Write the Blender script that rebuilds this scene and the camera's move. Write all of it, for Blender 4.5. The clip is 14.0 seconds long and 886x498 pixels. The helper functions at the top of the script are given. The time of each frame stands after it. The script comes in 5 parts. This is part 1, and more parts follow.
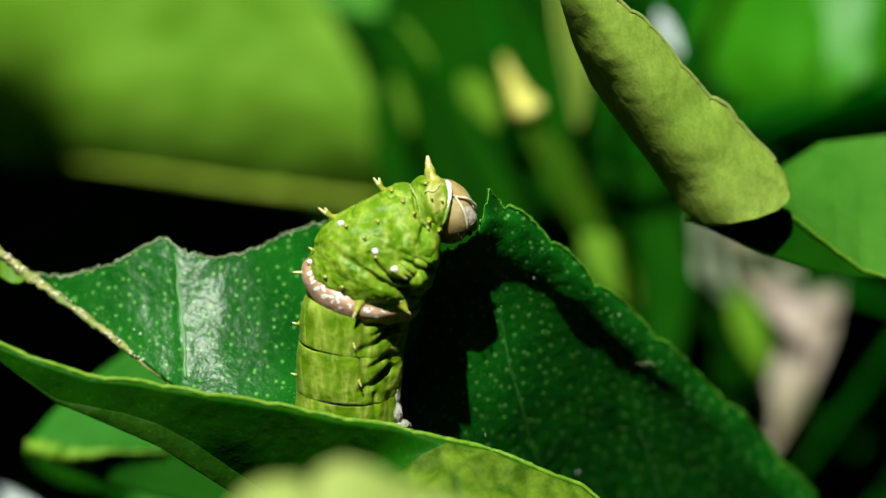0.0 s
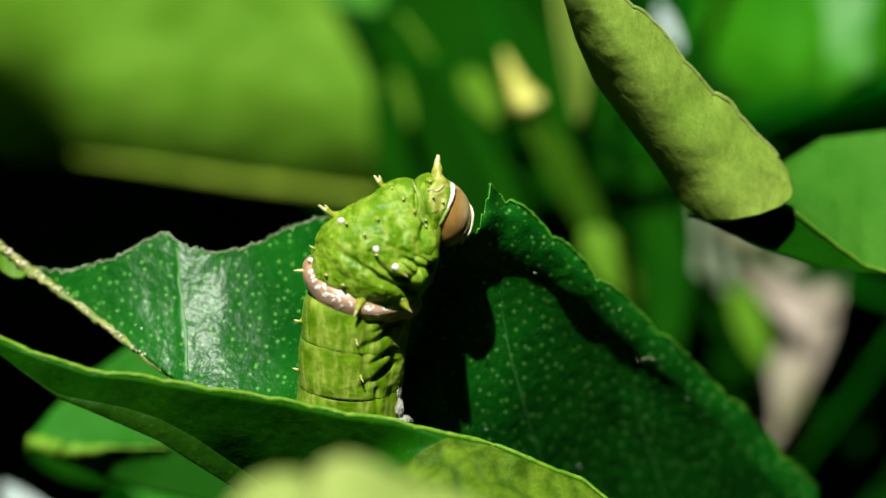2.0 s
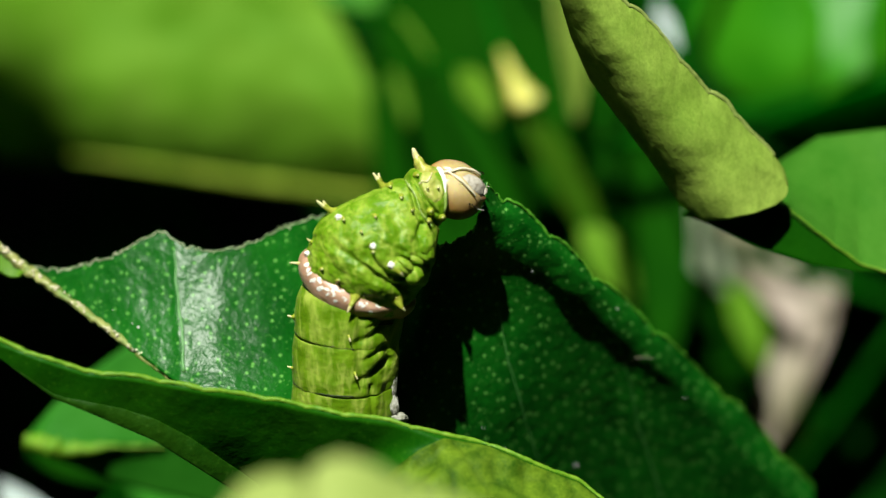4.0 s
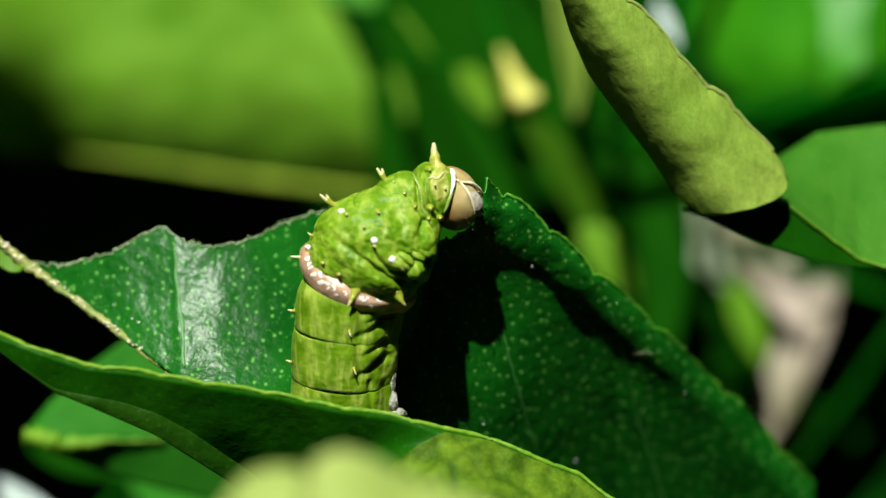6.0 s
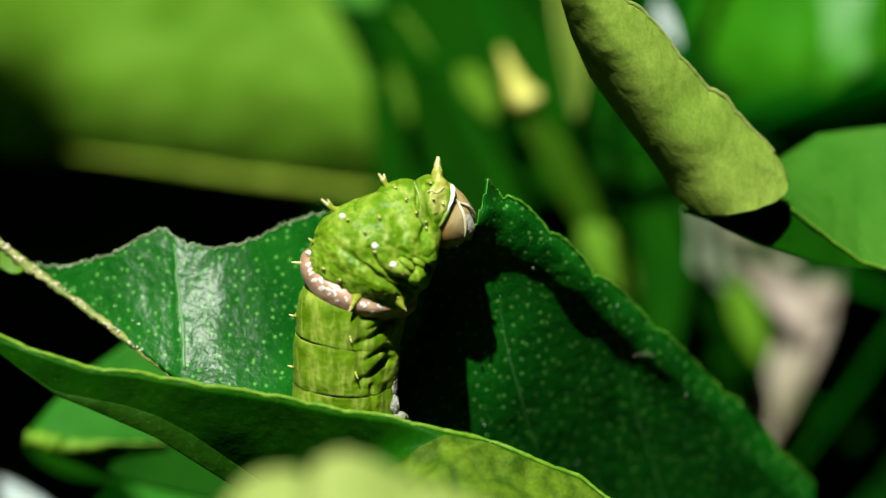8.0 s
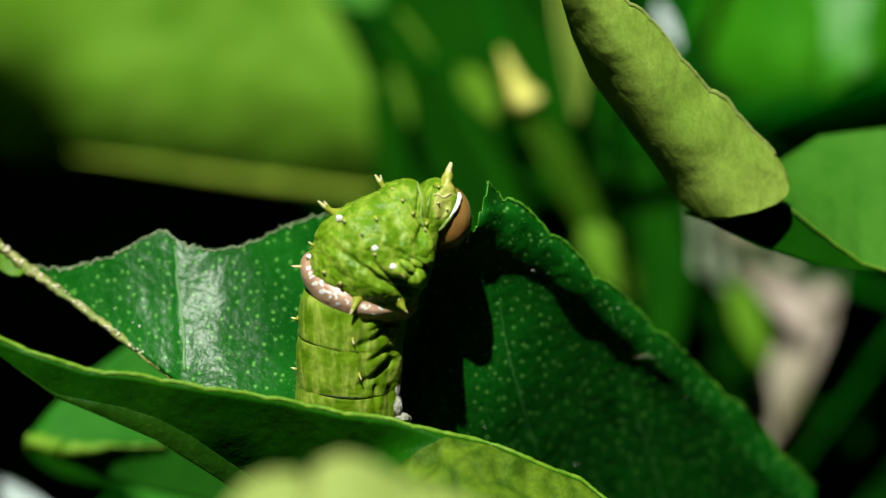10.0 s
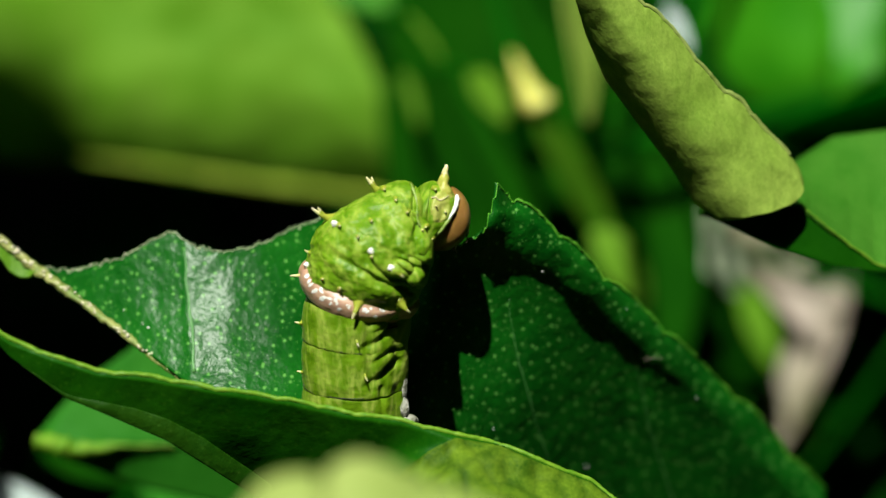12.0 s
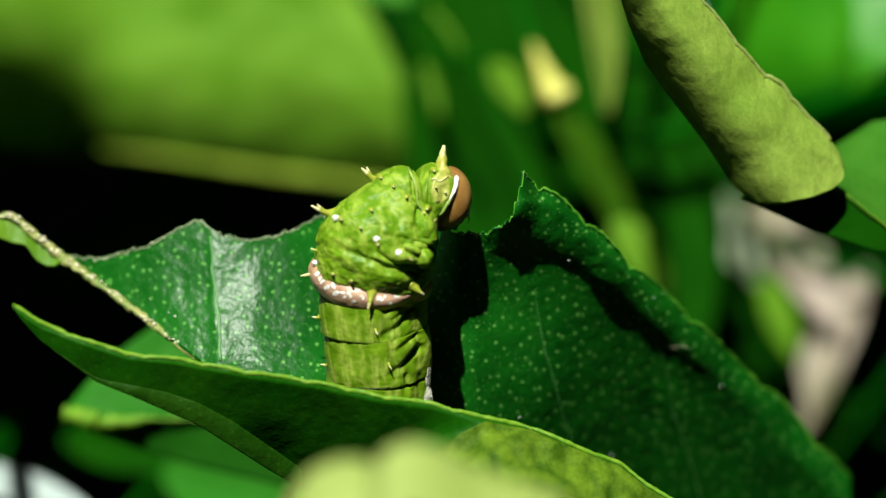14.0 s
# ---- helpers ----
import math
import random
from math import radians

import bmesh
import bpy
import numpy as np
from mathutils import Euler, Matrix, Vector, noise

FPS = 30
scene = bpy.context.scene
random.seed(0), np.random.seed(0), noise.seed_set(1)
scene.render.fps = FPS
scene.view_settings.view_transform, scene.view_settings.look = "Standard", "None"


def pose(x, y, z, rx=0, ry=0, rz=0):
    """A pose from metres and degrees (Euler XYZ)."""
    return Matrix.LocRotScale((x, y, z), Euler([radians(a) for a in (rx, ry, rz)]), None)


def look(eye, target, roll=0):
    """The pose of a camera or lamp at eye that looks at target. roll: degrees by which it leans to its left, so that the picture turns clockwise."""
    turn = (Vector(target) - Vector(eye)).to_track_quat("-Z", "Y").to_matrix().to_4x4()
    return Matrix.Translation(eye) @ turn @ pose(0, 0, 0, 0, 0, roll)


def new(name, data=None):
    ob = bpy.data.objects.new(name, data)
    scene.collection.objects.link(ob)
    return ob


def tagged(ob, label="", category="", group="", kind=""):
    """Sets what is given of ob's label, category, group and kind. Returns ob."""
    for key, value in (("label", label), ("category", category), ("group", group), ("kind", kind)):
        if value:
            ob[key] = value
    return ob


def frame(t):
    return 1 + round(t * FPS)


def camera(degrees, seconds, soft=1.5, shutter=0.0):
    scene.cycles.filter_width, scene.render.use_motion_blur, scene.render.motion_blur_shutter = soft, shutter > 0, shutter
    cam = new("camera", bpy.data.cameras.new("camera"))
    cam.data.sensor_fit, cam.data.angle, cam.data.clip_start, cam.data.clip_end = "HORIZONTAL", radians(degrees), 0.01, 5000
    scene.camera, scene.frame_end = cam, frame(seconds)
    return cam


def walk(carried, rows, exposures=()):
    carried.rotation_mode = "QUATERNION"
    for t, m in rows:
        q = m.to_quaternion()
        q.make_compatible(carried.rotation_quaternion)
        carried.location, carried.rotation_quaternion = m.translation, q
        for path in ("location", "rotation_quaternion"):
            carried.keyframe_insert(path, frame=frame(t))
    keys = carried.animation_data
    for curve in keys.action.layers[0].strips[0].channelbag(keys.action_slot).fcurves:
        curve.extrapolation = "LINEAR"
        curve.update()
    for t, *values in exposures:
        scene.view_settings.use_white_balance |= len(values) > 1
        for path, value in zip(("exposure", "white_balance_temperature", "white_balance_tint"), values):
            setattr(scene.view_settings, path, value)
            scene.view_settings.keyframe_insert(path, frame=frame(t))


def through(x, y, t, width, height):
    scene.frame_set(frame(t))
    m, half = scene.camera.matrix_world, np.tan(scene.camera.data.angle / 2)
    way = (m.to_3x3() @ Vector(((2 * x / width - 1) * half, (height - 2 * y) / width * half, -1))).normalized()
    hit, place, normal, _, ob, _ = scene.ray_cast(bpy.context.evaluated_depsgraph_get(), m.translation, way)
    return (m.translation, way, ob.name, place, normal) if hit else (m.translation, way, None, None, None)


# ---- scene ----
# The picture shows about 71 mm of a citrus bush; lengths below are in millimetres unless a name says otherwise.
MM = 0.001
REACH = 270.0   # from the lens to the caterpillar's plane, y = 0

cam = camera(15.0, 14.0, soft=1.35)
cam.data.dof.use_dof = True
cam.data.dof.focus_distance = 0.2655
cam.data.dof.aperture_fstop = 15.0
EYE = (0, -REACH * MM, 0)
# seconds, and the point of the plane y = 0 that the lens looks at
CAMERA_ROWS = [(0, 0, 0), (0.5, 0, -0.272), (1, 0, -0.385), (1.5, -0.045, -0.431), (2, -0.023, -0.431), (2.5, 0.023, -0.408), (3, 0.045, -0.408), (5.5, 0.272, -0.793), (6, 0.181, -0.771), (6.5, 0.159, -0.748), (7, 0.227, -0.657), (7.5, 0.249, -0.703), (8, 0.159, -0.771), (10.5, 0.045, -0.589), (11, -0.091, -0.499), (11.5, -0.363, -0.317), (12, -0.748, -0.408), (12.5, -1.678, -0.181), (13, -2.086, -0.317), (13.5, -1.814, 0.181), (14, -2.358, -1.133)]
walk(cam, [(t, look(EYE, (x * MM, 0, z * MM))) for t, x, z in CAMERA_ROWS],
     [(0, 0.55, 6500, 1.5), (3, 0.55, 6500, 1.5), (6.5, 0.57, 6500, 1.5), (8, 0.55, 6500, 1.5), (10.5, 0.39, 6500, 1.5), (11.5, 0.39, 6500, 1.5), (12, 0.47, 6500, 1.5), (12.6, 0.54, 6500, 1.5), (14, 0.60, 6500, 1.5)])

# ---- light ----
SUN = Vector((-0.14, -0.71, 0.69)).normalized()
world = bpy.data.worlds.new("World")
scene.world = world
world.use_nodes = True
sky = world.node_tree.nodes.new("ShaderNodeTexSky")
sky.sky_type, sky.sun_disc = "NISHITA", False
sky.sun_elevation = math.asin(SUN.z)
sky.sun_rotation = math.atan2(SUN.x, SUN.y)
world.node_tree.nodes["Background"].inputs["Strength"].default_value = 0.05
world.node_tree.links.new(sky.outputs[0], world.node_tree.nodes["Background"].inputs["Color"])
sun = new("sun", bpy.data.lights.new("sun", "SUN"))
sun.data.energy, sun.data.angle, sun.data.color = 5.0, radians(0.53), (1.0, 0.97, 0.90)
sun.matrix_world = look((SUN * 3).to_tuple(), (0, 0, 0))
scene.view_settings.exposure = 0.55


# ---- materials ----
def material(name):
    m = bpy.data.materials.new(name)
    m.use_nodes = True
    m.node_tree.nodes.clear()
    return m, m.node_tree


def node(tree, kind, **values):
    n = tree.nodes.new("ShaderNode" + kind)
    for key, value in values.items():
        n.inputs[key.replace("_", " ")].default_value = value
    return n


def ramp(tree, fac, stops):
    r = tree.nodes.new("ShaderNodeValToRGB")
    while len(r.color_ramp.elements) < len(stops):
        r.color_ramp.elements.new(0.5)
    for e, (p, c) in zip(r.color_ramp.elements, stops):
        e.position, e.color = p, (*c, 1) if len(c) == 3 else c
    tree.links.new(fac, r.inputs["Fac"])
    return r.outputs["Color"]


def blend(tree, fac, a, b, mode="MIX"):
    m = tree.nodes.new("ShaderNodeMix")
    m.data_type, m.blend_type = "RGBA", mode
    for socket, value in ((m.inputs["Factor"], fac), (m.inputs["A"], a), (m.inputs["B"], b)):
        if isinstance(value, bpy.types.NodeSocket):
            tree.links.new(value, socket)
        elif isinstance(value, (int, float)):
            socket.default_value = value
        else:
            socket.default_value = (*value, 1)
    return m.outputs["Result"]


def coords(tree, stretch=(1, 1, 1)):
    t = tree.nodes.new("ShaderNodeTexCoord")
    m = node(tree, "Mapping", Scale=stretch)
    tree.links.new(t.outputs["Object"], m.inputs["Vector"])
    return m.outputs["Vector"]


def grain(tree, at, scale, detail=4.0, rough=0.55):
    n = node(tree, "TexNoise", Scale=scale, Detail=detail, Roughness=rough)
    tree.links.new(at, n.inputs["Vector"])
    return n.outputs["Fac"]


def cells(tree, at, scale, jitter=1.0):
    n = node(tree, "TexVoronoi", Scale=scale, Randomness=jitter)
    n.voronoi_dimensions = "2D"
    tree.links.new(at, n.inputs["Vector"])
    return n.outputs["Distance"]


def relief(tree, height, strength, distance, under=None):
    b = node(tree, "Bump", Strength=strength, Distance=distance)
    tree.links.new(height, b.inputs["Height"])
    if under:
        tree.links.new(under, b.inputs["Normal"])
    return b.outputs["Normal"]


def finish(m, tree, colour, rough, normal=None, specular=0.5, through=0.0, glow_colour=None, subsurface=0.0):
    p = node(tree, "BsdfPrincipled", Roughness=rough if isinstance(rough, float) else 0.5)
    p.inputs["Specular IOR Level"].default_value = specular
    if not isinstance(rough, float):
        tree.links.new(rough, p.inputs["Roughness"])
    if isinstance(colour, bpy.types.NodeSocket):
        tree.links.new(colour, p.inputs["Base Color"])
    else:
        p.inputs["Base Color"].default_value = (*colour, 1)
    if normal:
        tree.links.new(normal, p.inputs["Normal"])
    if subsurface:
        p.inputs["Subsurface Weight"].default_value = subsurface
        p.inputs["Subsurface Radius"].default_value = (0.5, 0.8, 0.2)
        p.inputs["Subsurface Scale"].default_value = 0.0009
    out = tree.nodes.new("ShaderNodeOutputMaterial")
    last = p.outputs[0]
    if through:
        t = node(tree, "BsdfTranslucent")
        if isinstance(glow_colour, bpy.types.NodeSocket):
            tree.links.new(glow_colour, t.inputs["Color"])
        else:
            t.inputs["Color"].default_value = (*glow_colour, 1)
        s = node(tree, "MixShader", Fac=through)
        tree.links.new(last, s.inputs[1])
        tree.links.new(t.outputs[0], s.inputs[2])
        last = s.outputs[0]
    tree.links.new(last, out.inputs["Surface"])
    return m


def leaf_material(name, dark, light, rough=0.32, dots=0.0, dot_colour=(0.10, 0.24, 0.03), relief_depth=0.00012,
                  through=0.22, glow=(0.10, 0.30, 0.01), net=0.0, streak=0.0, specular=0.5, cloud=160):
    """A citrus leaf: two greens in soft clouds, oil glands as pale dots, fine pebbled relief, light passing through."""
    m, tree = material(name)
    at = coords(tree)
    clouds = ramp(tree, grain(tree, at, cloud, 5), [(0.3, dark), (0.72, light)])
    fine = grain(tree, at, 4200, 3)
    colour = blend(tree, 0.35, clouds, ramp(tree, fine, [(0.3, dark), (0.7, light)]))
    normal = relief(tree, fine, 0.30, relief_depth * 0.4)
    normal = relief(tree, grain(tree, at, 1150, 2), 0.32, relief_depth * 1.7, normal)
    if dots:
        apart = tree.nodes.new("ShaderNodeSeparateXYZ")
        flat = tree.nodes.new("ShaderNodeCombineXYZ")
        tree.links.new(at, apart.inputs[0])
        tree.links.new(apart.outputs["X"], flat.inputs["X"])
        tree.links.new(apart.outputs["Z"], flat.inputs["Y"])
        d = cells(tree, flat.outputs[0], 880)
        mask = ramp(tree, d, [(0.04, (1, 1, 1)), (0.16, (0, 0, 0))])
        size = ramp(tree, grain(tree, at, 700, 1), [(0.25, (0.35, 0.35, 0.35)), (0.60, (1, 1, 1))])
        amount = blend(tree, 1.0, mask, size, "MULTIPLY")
        amount = blend(tree, 1.0, amount, (dots, dots, dots), "MULTIPLY")
        colour = blend(tree, amount, colour, dot_colour)
        speck = ramp(tree, cells(tree, flat.outputs[0], 2100), [(0.05, (dots * 0.6,) * 3), (0.15, (0, 0, 0))])
        colour = blend(tree, blend(tree, 1.0, speck, ramp(tree, grain(tree, at, 900, 2), [(0.45, (0, 0, 0)), (0.6, (1, 1, 1))]), "MULTIPLY"), colour, dot_colour)
        normal = relief(tree, d, 0.09, relief_depth * 1.4, normal)
    if streak:
        long = coords(tree, (1.0, 1.0, 0.55))
        wool = grain(tree, long, 2000, 5, 0.65)
        faint = ramp(tree, wool, [(0.40, (streak, streak, streak)), (0.58, (0, 0, 0))])
        colour = blend(tree, faint, colour, tuple(c * 0.55 for c in dark))
        normal = relief(tree, wool, 0.32, relief_depth, normal)
    if net:
        v = tree.nodes.new("ShaderNodeTexVoronoi")
        v.feature = "DISTANCE_TO_EDGE"
        v.inputs["Scale"].default_value = 420
        warp = coords(tree, (1.0, 1.0, 0.55))
        tree.links.new(warp, v.inputs["Vector"])
        lines = ramp(tree, v.outputs["Distance"], [(0.0, (1, 1, 1)), (0.16, (0, 0, 0))])
        weak = blend(tree, 1.0, lines, (net, net, net), "MULTIPLY")
        colour = blend(tree, weak, colour, tuple(c * 0.45 for c in dark))
        normal = relief(tree, v.outputs["Distance"], 0.5, relief_depth * 2.5, normal)
    return finish(m, tree, colour, rough, normal, specular, through, glow)


def plain_material(name, a, b, scale, rough=0.5, depth=0.0001, strength=0.3, through=0.0, glow=(0, 0, 0), specular=0.5, subsurface=0.0):
    m, tree = material(name)
    at = coords(tree)
    n = grain(tree, at, scale, 5)
    colour = ramp(tree, n, [(0.3, a), (0.7, b)])
    normal = relief(tree, grain(tree, at, scale * 3, 4), strength, depth)
    return finish(m, tree, colour, rough, normal, specular, through, glow, subsurface)


def head_material(name, behind, before):
    """A smooth head capsule: amber behind, paling to cream towards the face."""
    m, tree = material(name)
    at = coords(tree)
    cloud = grain(tree, at, 420, 4)
    apart = tree.nodes.new("ShaderNodeSeparateXYZ")
    tree.links.new(at, apart.inputs[0])
    spread = node(tree, "MapRange")
    tree.links.new(apart.outputs["X"], spread.inputs["Value"])
    spread.inputs["From Min"].default_value = 0.6 * MM
    spread.inputs["From Max"].default_value = 2.0 * MM
    back = ramp(tree, cloud, [(0.3, behind[0]), (0.7, behind[1])])
    front = ramp(tree, cloud, [(0.3, before[0]), (0.7, before[1])])
    colour = blend(tree, spread.outputs["Result"], back, front)
    normal = relief(tree, grain(tree, at, 1800, 3), 0.3, 0.00012)
    return finish(m, tree, colour, 0.26, normal, 0.5, subsurface=0.4)


def skin_material(name, dark, light, pale, stretch=0.8):
    """Caterpillar skin: green, marbled with paler flecks and fine pale veins, soft dimples and a waxy gloss."""
    m, tree = material(name)
    at = coords(tree)
    base = ramp(tree, grain(tree, at, 420, 4), [(0.32, dark), (0.66, light)])
    long = coords(tree, (1.0, 1.0, stretch))
    wobble = node(tree, "TexNoise", Scale=700.0, Detail=2.0)
    tree.links.new(long, wobble.inputs["Vector"])
    bent = tree.nodes.new("ShaderNodeVectorMath")
    bent.operation = "MULTIPLY_ADD"
    bent.inputs[1].default_value = (0.0014, 0.0014, 0.0014)
    tree.links.new(wobble.outputs["Color"], bent.inputs[0])
    tree.links.new(long, bent.inputs[2])
    v = tree.nodes.new("ShaderNodeTexVoronoi")
    v.feature = "DISTANCE_TO_EDGE"
    v.inputs["Scale"].default_value = 560
    tree.links.new(bent.outputs[0], v.inputs["Vector"])
    lines = ramp(tree, v.outputs["Distance"], [(0.0, (0.55, 0.55, 0.55)), (0.16, (0, 0, 0))])
    patches = ramp(tree, grain(tree, at, 330, 2), [(0.42, (0, 0, 0)), (0.60, (1, 1, 1))])
    colour = blend(tree, blend(tree, 1.0, lines, patches, "MULTIPLY"), base, pale)
    marble = grain(tree, bent.outputs[0], 1250, 3)
    colour = blend(tree, ramp(tree, marble, [(0.48, (0, 0, 0)), (0.66, (0.55, 0.55, 0.55))]), colour, pale)
    normal = relief(tree, grain(tree, at, 1300, 2), 0.30, 0.0003)
    normal = relief(tree, grain(tree, at, 4200, 3), 0.3, 0.00008, normal)
    return finish(m, tree, colour, 0.45, normal, 0.20, 0.0, None, 0.2)


EATEN = leaf_material("citrus_leaf_glossy", (0.0018, 0.048, 0.003), (0.0105, 0.124, 0.007), 0.33, 0.74, (0.17, 0.47, 0.09), 0.00020, 0.05, (0.003, 0.14, 0.002), specular=0.20)
FRONT = leaf_material("citrus_leaf_front", (0.0045, 0.062, 0.0010), (0.019, 0.104, 0.0028), 0.42, 0.22, (0.06, 0.20, 0.010), 0.00008, 0.10, (0.01, 0.16, 0.002), specular=0.08)
MARGIN = plain_material("leaf_margin", (0.10, 0.26, 0.010), (0.21, 0.38, 0.025), 1500, 0.5, through=0.2, glow=(0.15, 0.35, 0.01), specular=0.3)
CMARGIN = plain_material("scalloped_margin", (0.04, 0.25, 0.012), (0.15, 0.42, 0.035), 1500, 0.45, through=0.2, glow=(0.1, 0.35, 0.01), specular=0.3)
TIPEDGE = plain_material("bitten_tip", (0.04, 0.25, 0.012), (0.13, 0.40, 0.03), 1500, 0.45, specular=0.3)
BITTEN = plain_material("bitten_margin", (0.14, 0.28, 0.08), (0.50, 0.56, 0.36), 2500, 0.6)
VEIN = plain_material("leaf_vein", (0.05, 0.20, 0.035), (0.12, 0.31, 0.09), 1500, 0.45)
RIB = plain_material("dry_midrib", (0.09, 0.18, 0.02), (0.36, 0.36, 0.11), 800, 0.55, 0.0003, 0.6)
UNDER = leaf_material("leaf_underside", (0.150, 0.275, 0.024), (0.37, 0.510, 0.085), 0.6, 0.0, relief_depth=0.00008, through=0.12, glow=(0.12, 0.28, 0.01), streak=0.24, net=0.08, specular=0.2)
FLAP = leaf_material("flap_underside", (0.016, 0.066, 0.002), (0.150, 0.245, 0.015), 0.6, 0.2, (0.16, 0.28, 0.02), 0.0002, 0.10, (0.05, 0.2, 0.004), net=0.35, specular=0.08, cloud=560)
# Darker than the blade's green, to offset the sun this edge faces.
ROLLED = leaf_material("darkened_rolled_edge", (0.005, 0.040, 0.001), (0.018, 0.066, 0.002), 0.5, 0.2, (0.08, 0.2, 0.02), 0.0002, 0.10, (0.02, 0.2, 0.003), specular=0.12)
SCRAP = leaf_material("leaf_scrap", (0.05, 0.16, 0.006), (0.17, 0.30, 0.02), 0.5, 0.15, (0.16, 0.28, 0.02), 0.0002, 0.15, (0.1, 0.3, 0.01), specular=0.2)
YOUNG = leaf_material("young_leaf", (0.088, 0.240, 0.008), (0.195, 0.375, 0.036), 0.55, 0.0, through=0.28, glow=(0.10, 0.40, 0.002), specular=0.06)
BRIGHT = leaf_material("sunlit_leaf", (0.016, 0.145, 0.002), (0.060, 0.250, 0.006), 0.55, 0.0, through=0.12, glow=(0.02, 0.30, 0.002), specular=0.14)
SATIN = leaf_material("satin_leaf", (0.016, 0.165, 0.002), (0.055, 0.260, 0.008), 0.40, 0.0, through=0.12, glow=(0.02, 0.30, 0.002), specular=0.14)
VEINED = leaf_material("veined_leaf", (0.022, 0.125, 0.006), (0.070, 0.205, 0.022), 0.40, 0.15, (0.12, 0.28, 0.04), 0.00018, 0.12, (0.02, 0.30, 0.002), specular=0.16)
# Olive green dimmed so that half light is put into the colour.
OLIVE = leaf_material("olive_dimmed", (0.024, 0.092, 0.003), (0.062, 0.155, 0.007), 0.6, 0.0, through=0.2, glow=(0.03, 0.15, 0.002), specular=0.05)
# Darker leaf green: part of the shade is put into its colour.
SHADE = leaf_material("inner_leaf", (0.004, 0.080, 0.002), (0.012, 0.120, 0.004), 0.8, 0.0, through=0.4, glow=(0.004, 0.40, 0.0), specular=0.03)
TIP = leaf_material("new_growth", (0.22, 0.31, 0.055), (0.40, 0.48, 0.14), 0.5, 0.0, through=0.2, glow=(0.3, 0.45, 0.02), specular=0.3)
# Deep shade is put into this near-black leaf green.
DEEP = leaf_material("deep_shade_tone", (0.0008, 0.017, 0.0004), (0.0022, 0.034, 0.0008), 0.6, 0.0, through=0.1, glow=(0.001, 0.1, 0.0), specular=0.015)
# Darkened copy of the leaf green, with half shade put into the colour.
INNER = leaf_material("half_shade_tone", (0.0036, 0.044, 0.0007), (0.0090, 0.072, 0.0012), 0.7, 0.0, through=0.2, glow=(0.003, 0.2, 0.0), specular=0.02)
LOW = leaf_material("low_leaf", (0.013, 0.115, 0.005), (0.036, 0.185, 0.014), 0.6, 0.3, (0.06, 0.22, 0.03), through=0.12, glow=(0.02, 0.30, 0.002), specular=0.07)
# Bluish white; glare low on the left is put into this colour.
GLARE = plain_material("glare_white", (0.29, 0.36, 0.345), (0.41, 0.48, 0.465), 60, 0.5)
STRIP = plain_material("leaf_lower_edge", (0.13, 0.22, 0.012), (0.26, 0.35, 0.034), 300, 0.6, specular=0.1)
DRY = plain_material("dry_leaf", (0.13, 0.125, 0.050), (0.46, 0.37, 0.33), 70, 0.6)
PALE = plain_material("pale_underside", (0.13, 0.18, 0.08), (0.25, 0.30, 0.19), 90, 0.6)
TWIG = plain_material("green_twig", (0.07, 0.15, 0.010), (0.18, 0.24, 0.03), 500, 0.5, 0.0002)
BARK = plain_material("grey_bark", (0.10, 0.08, 0.05), (0.22, 0.18, 0.12), 240, 0.8, 0.001, 0.6)
BUD = plain_material("pale_bud", (0.46, 0.46, 0.05), (0.68, 0.64, 0.14), 300, 0.45)
SOIL = plain_material("soil", (0.03, 0.022, 0.014), (0.08, 0.06, 0.04), 30, 0.9, 0.004, 0.8)
# Near-black for the added shell that keeps sky light out.
GLOOM = plain_material("dark_shell", (0.004, 0.012, 0.003), (0.010, 0.030, 0.006), 30, 0.8, 0.004, 0.5)
SKIN = skin_material("caterpillar_skin", (0.082, 0.190, 0.003), (0.146, 0.280, 0.008), (0.35, 0.45, 0.06))
SKIN_RINGED = skin_material("abdomen_skin", (0.090, 0.190, 0.003), (0.150, 0.270, 0.008), (0.42, 0.50, 0.09), 0.22)
BAND = plain_material("brown_band", (0.36, 0.20, 0.12), (0.54, 0.35, 0.24), 700, 0.36, 0.0002, 0.25, subsurface=0.15)
SPINE = plain_material("spine_foot", (0.22, 0.30, 0.015), (0.40, 0.42, 0.05), 1500, 0.4, 0.0001, 0.3, subsurface=0.2)
PALE_TIP = plain_material("spine_tip", (0.55, 0.52, 0.20), (0.78, 0.74, 0.44), 1800, 0.35, 0.0001, 0.3, subsurface=0.2)
PLATE = plain_material("neck_plate", (0.26, 0.33, 0.035), (0.44, 0.45, 0.11), 1400, 0.45, 0.0002, 0.35, subsurface=0.12)
PALE_SKIN = plain_material("pale_fold", (0.17, 0.30, 0.035), (0.32, 0.42, 0.12), 1200, 0.45, 0.0002, 0.3, subsurface=0.12)
WHITE = plain_material("white_wax", (0.72, 0.72, 0.66), (0.86, 0.85, 0.80), 2500, 0.3)
# Near-black laid into body creases in place of their shade.
LINE = plain_material("crease_shade", (0.010, 0.016, 0.004), (0.025, 0.030, 0.008), 900, 0.5)
HORN = plain_material("spine_yellow", (0.30, 0.34, 0.035), (0.52, 0.50, 0.11), 2200, 0.35, 0.0001, 0.4, subsurface=0.2)
HEADSKIN = head_material("head_capsule", ((0.23, 0.115, 0.026), (0.38, 0.210, 0.062)), ((0.43, 0.325, 0.125), (0.64, 0.545, 0.290)))
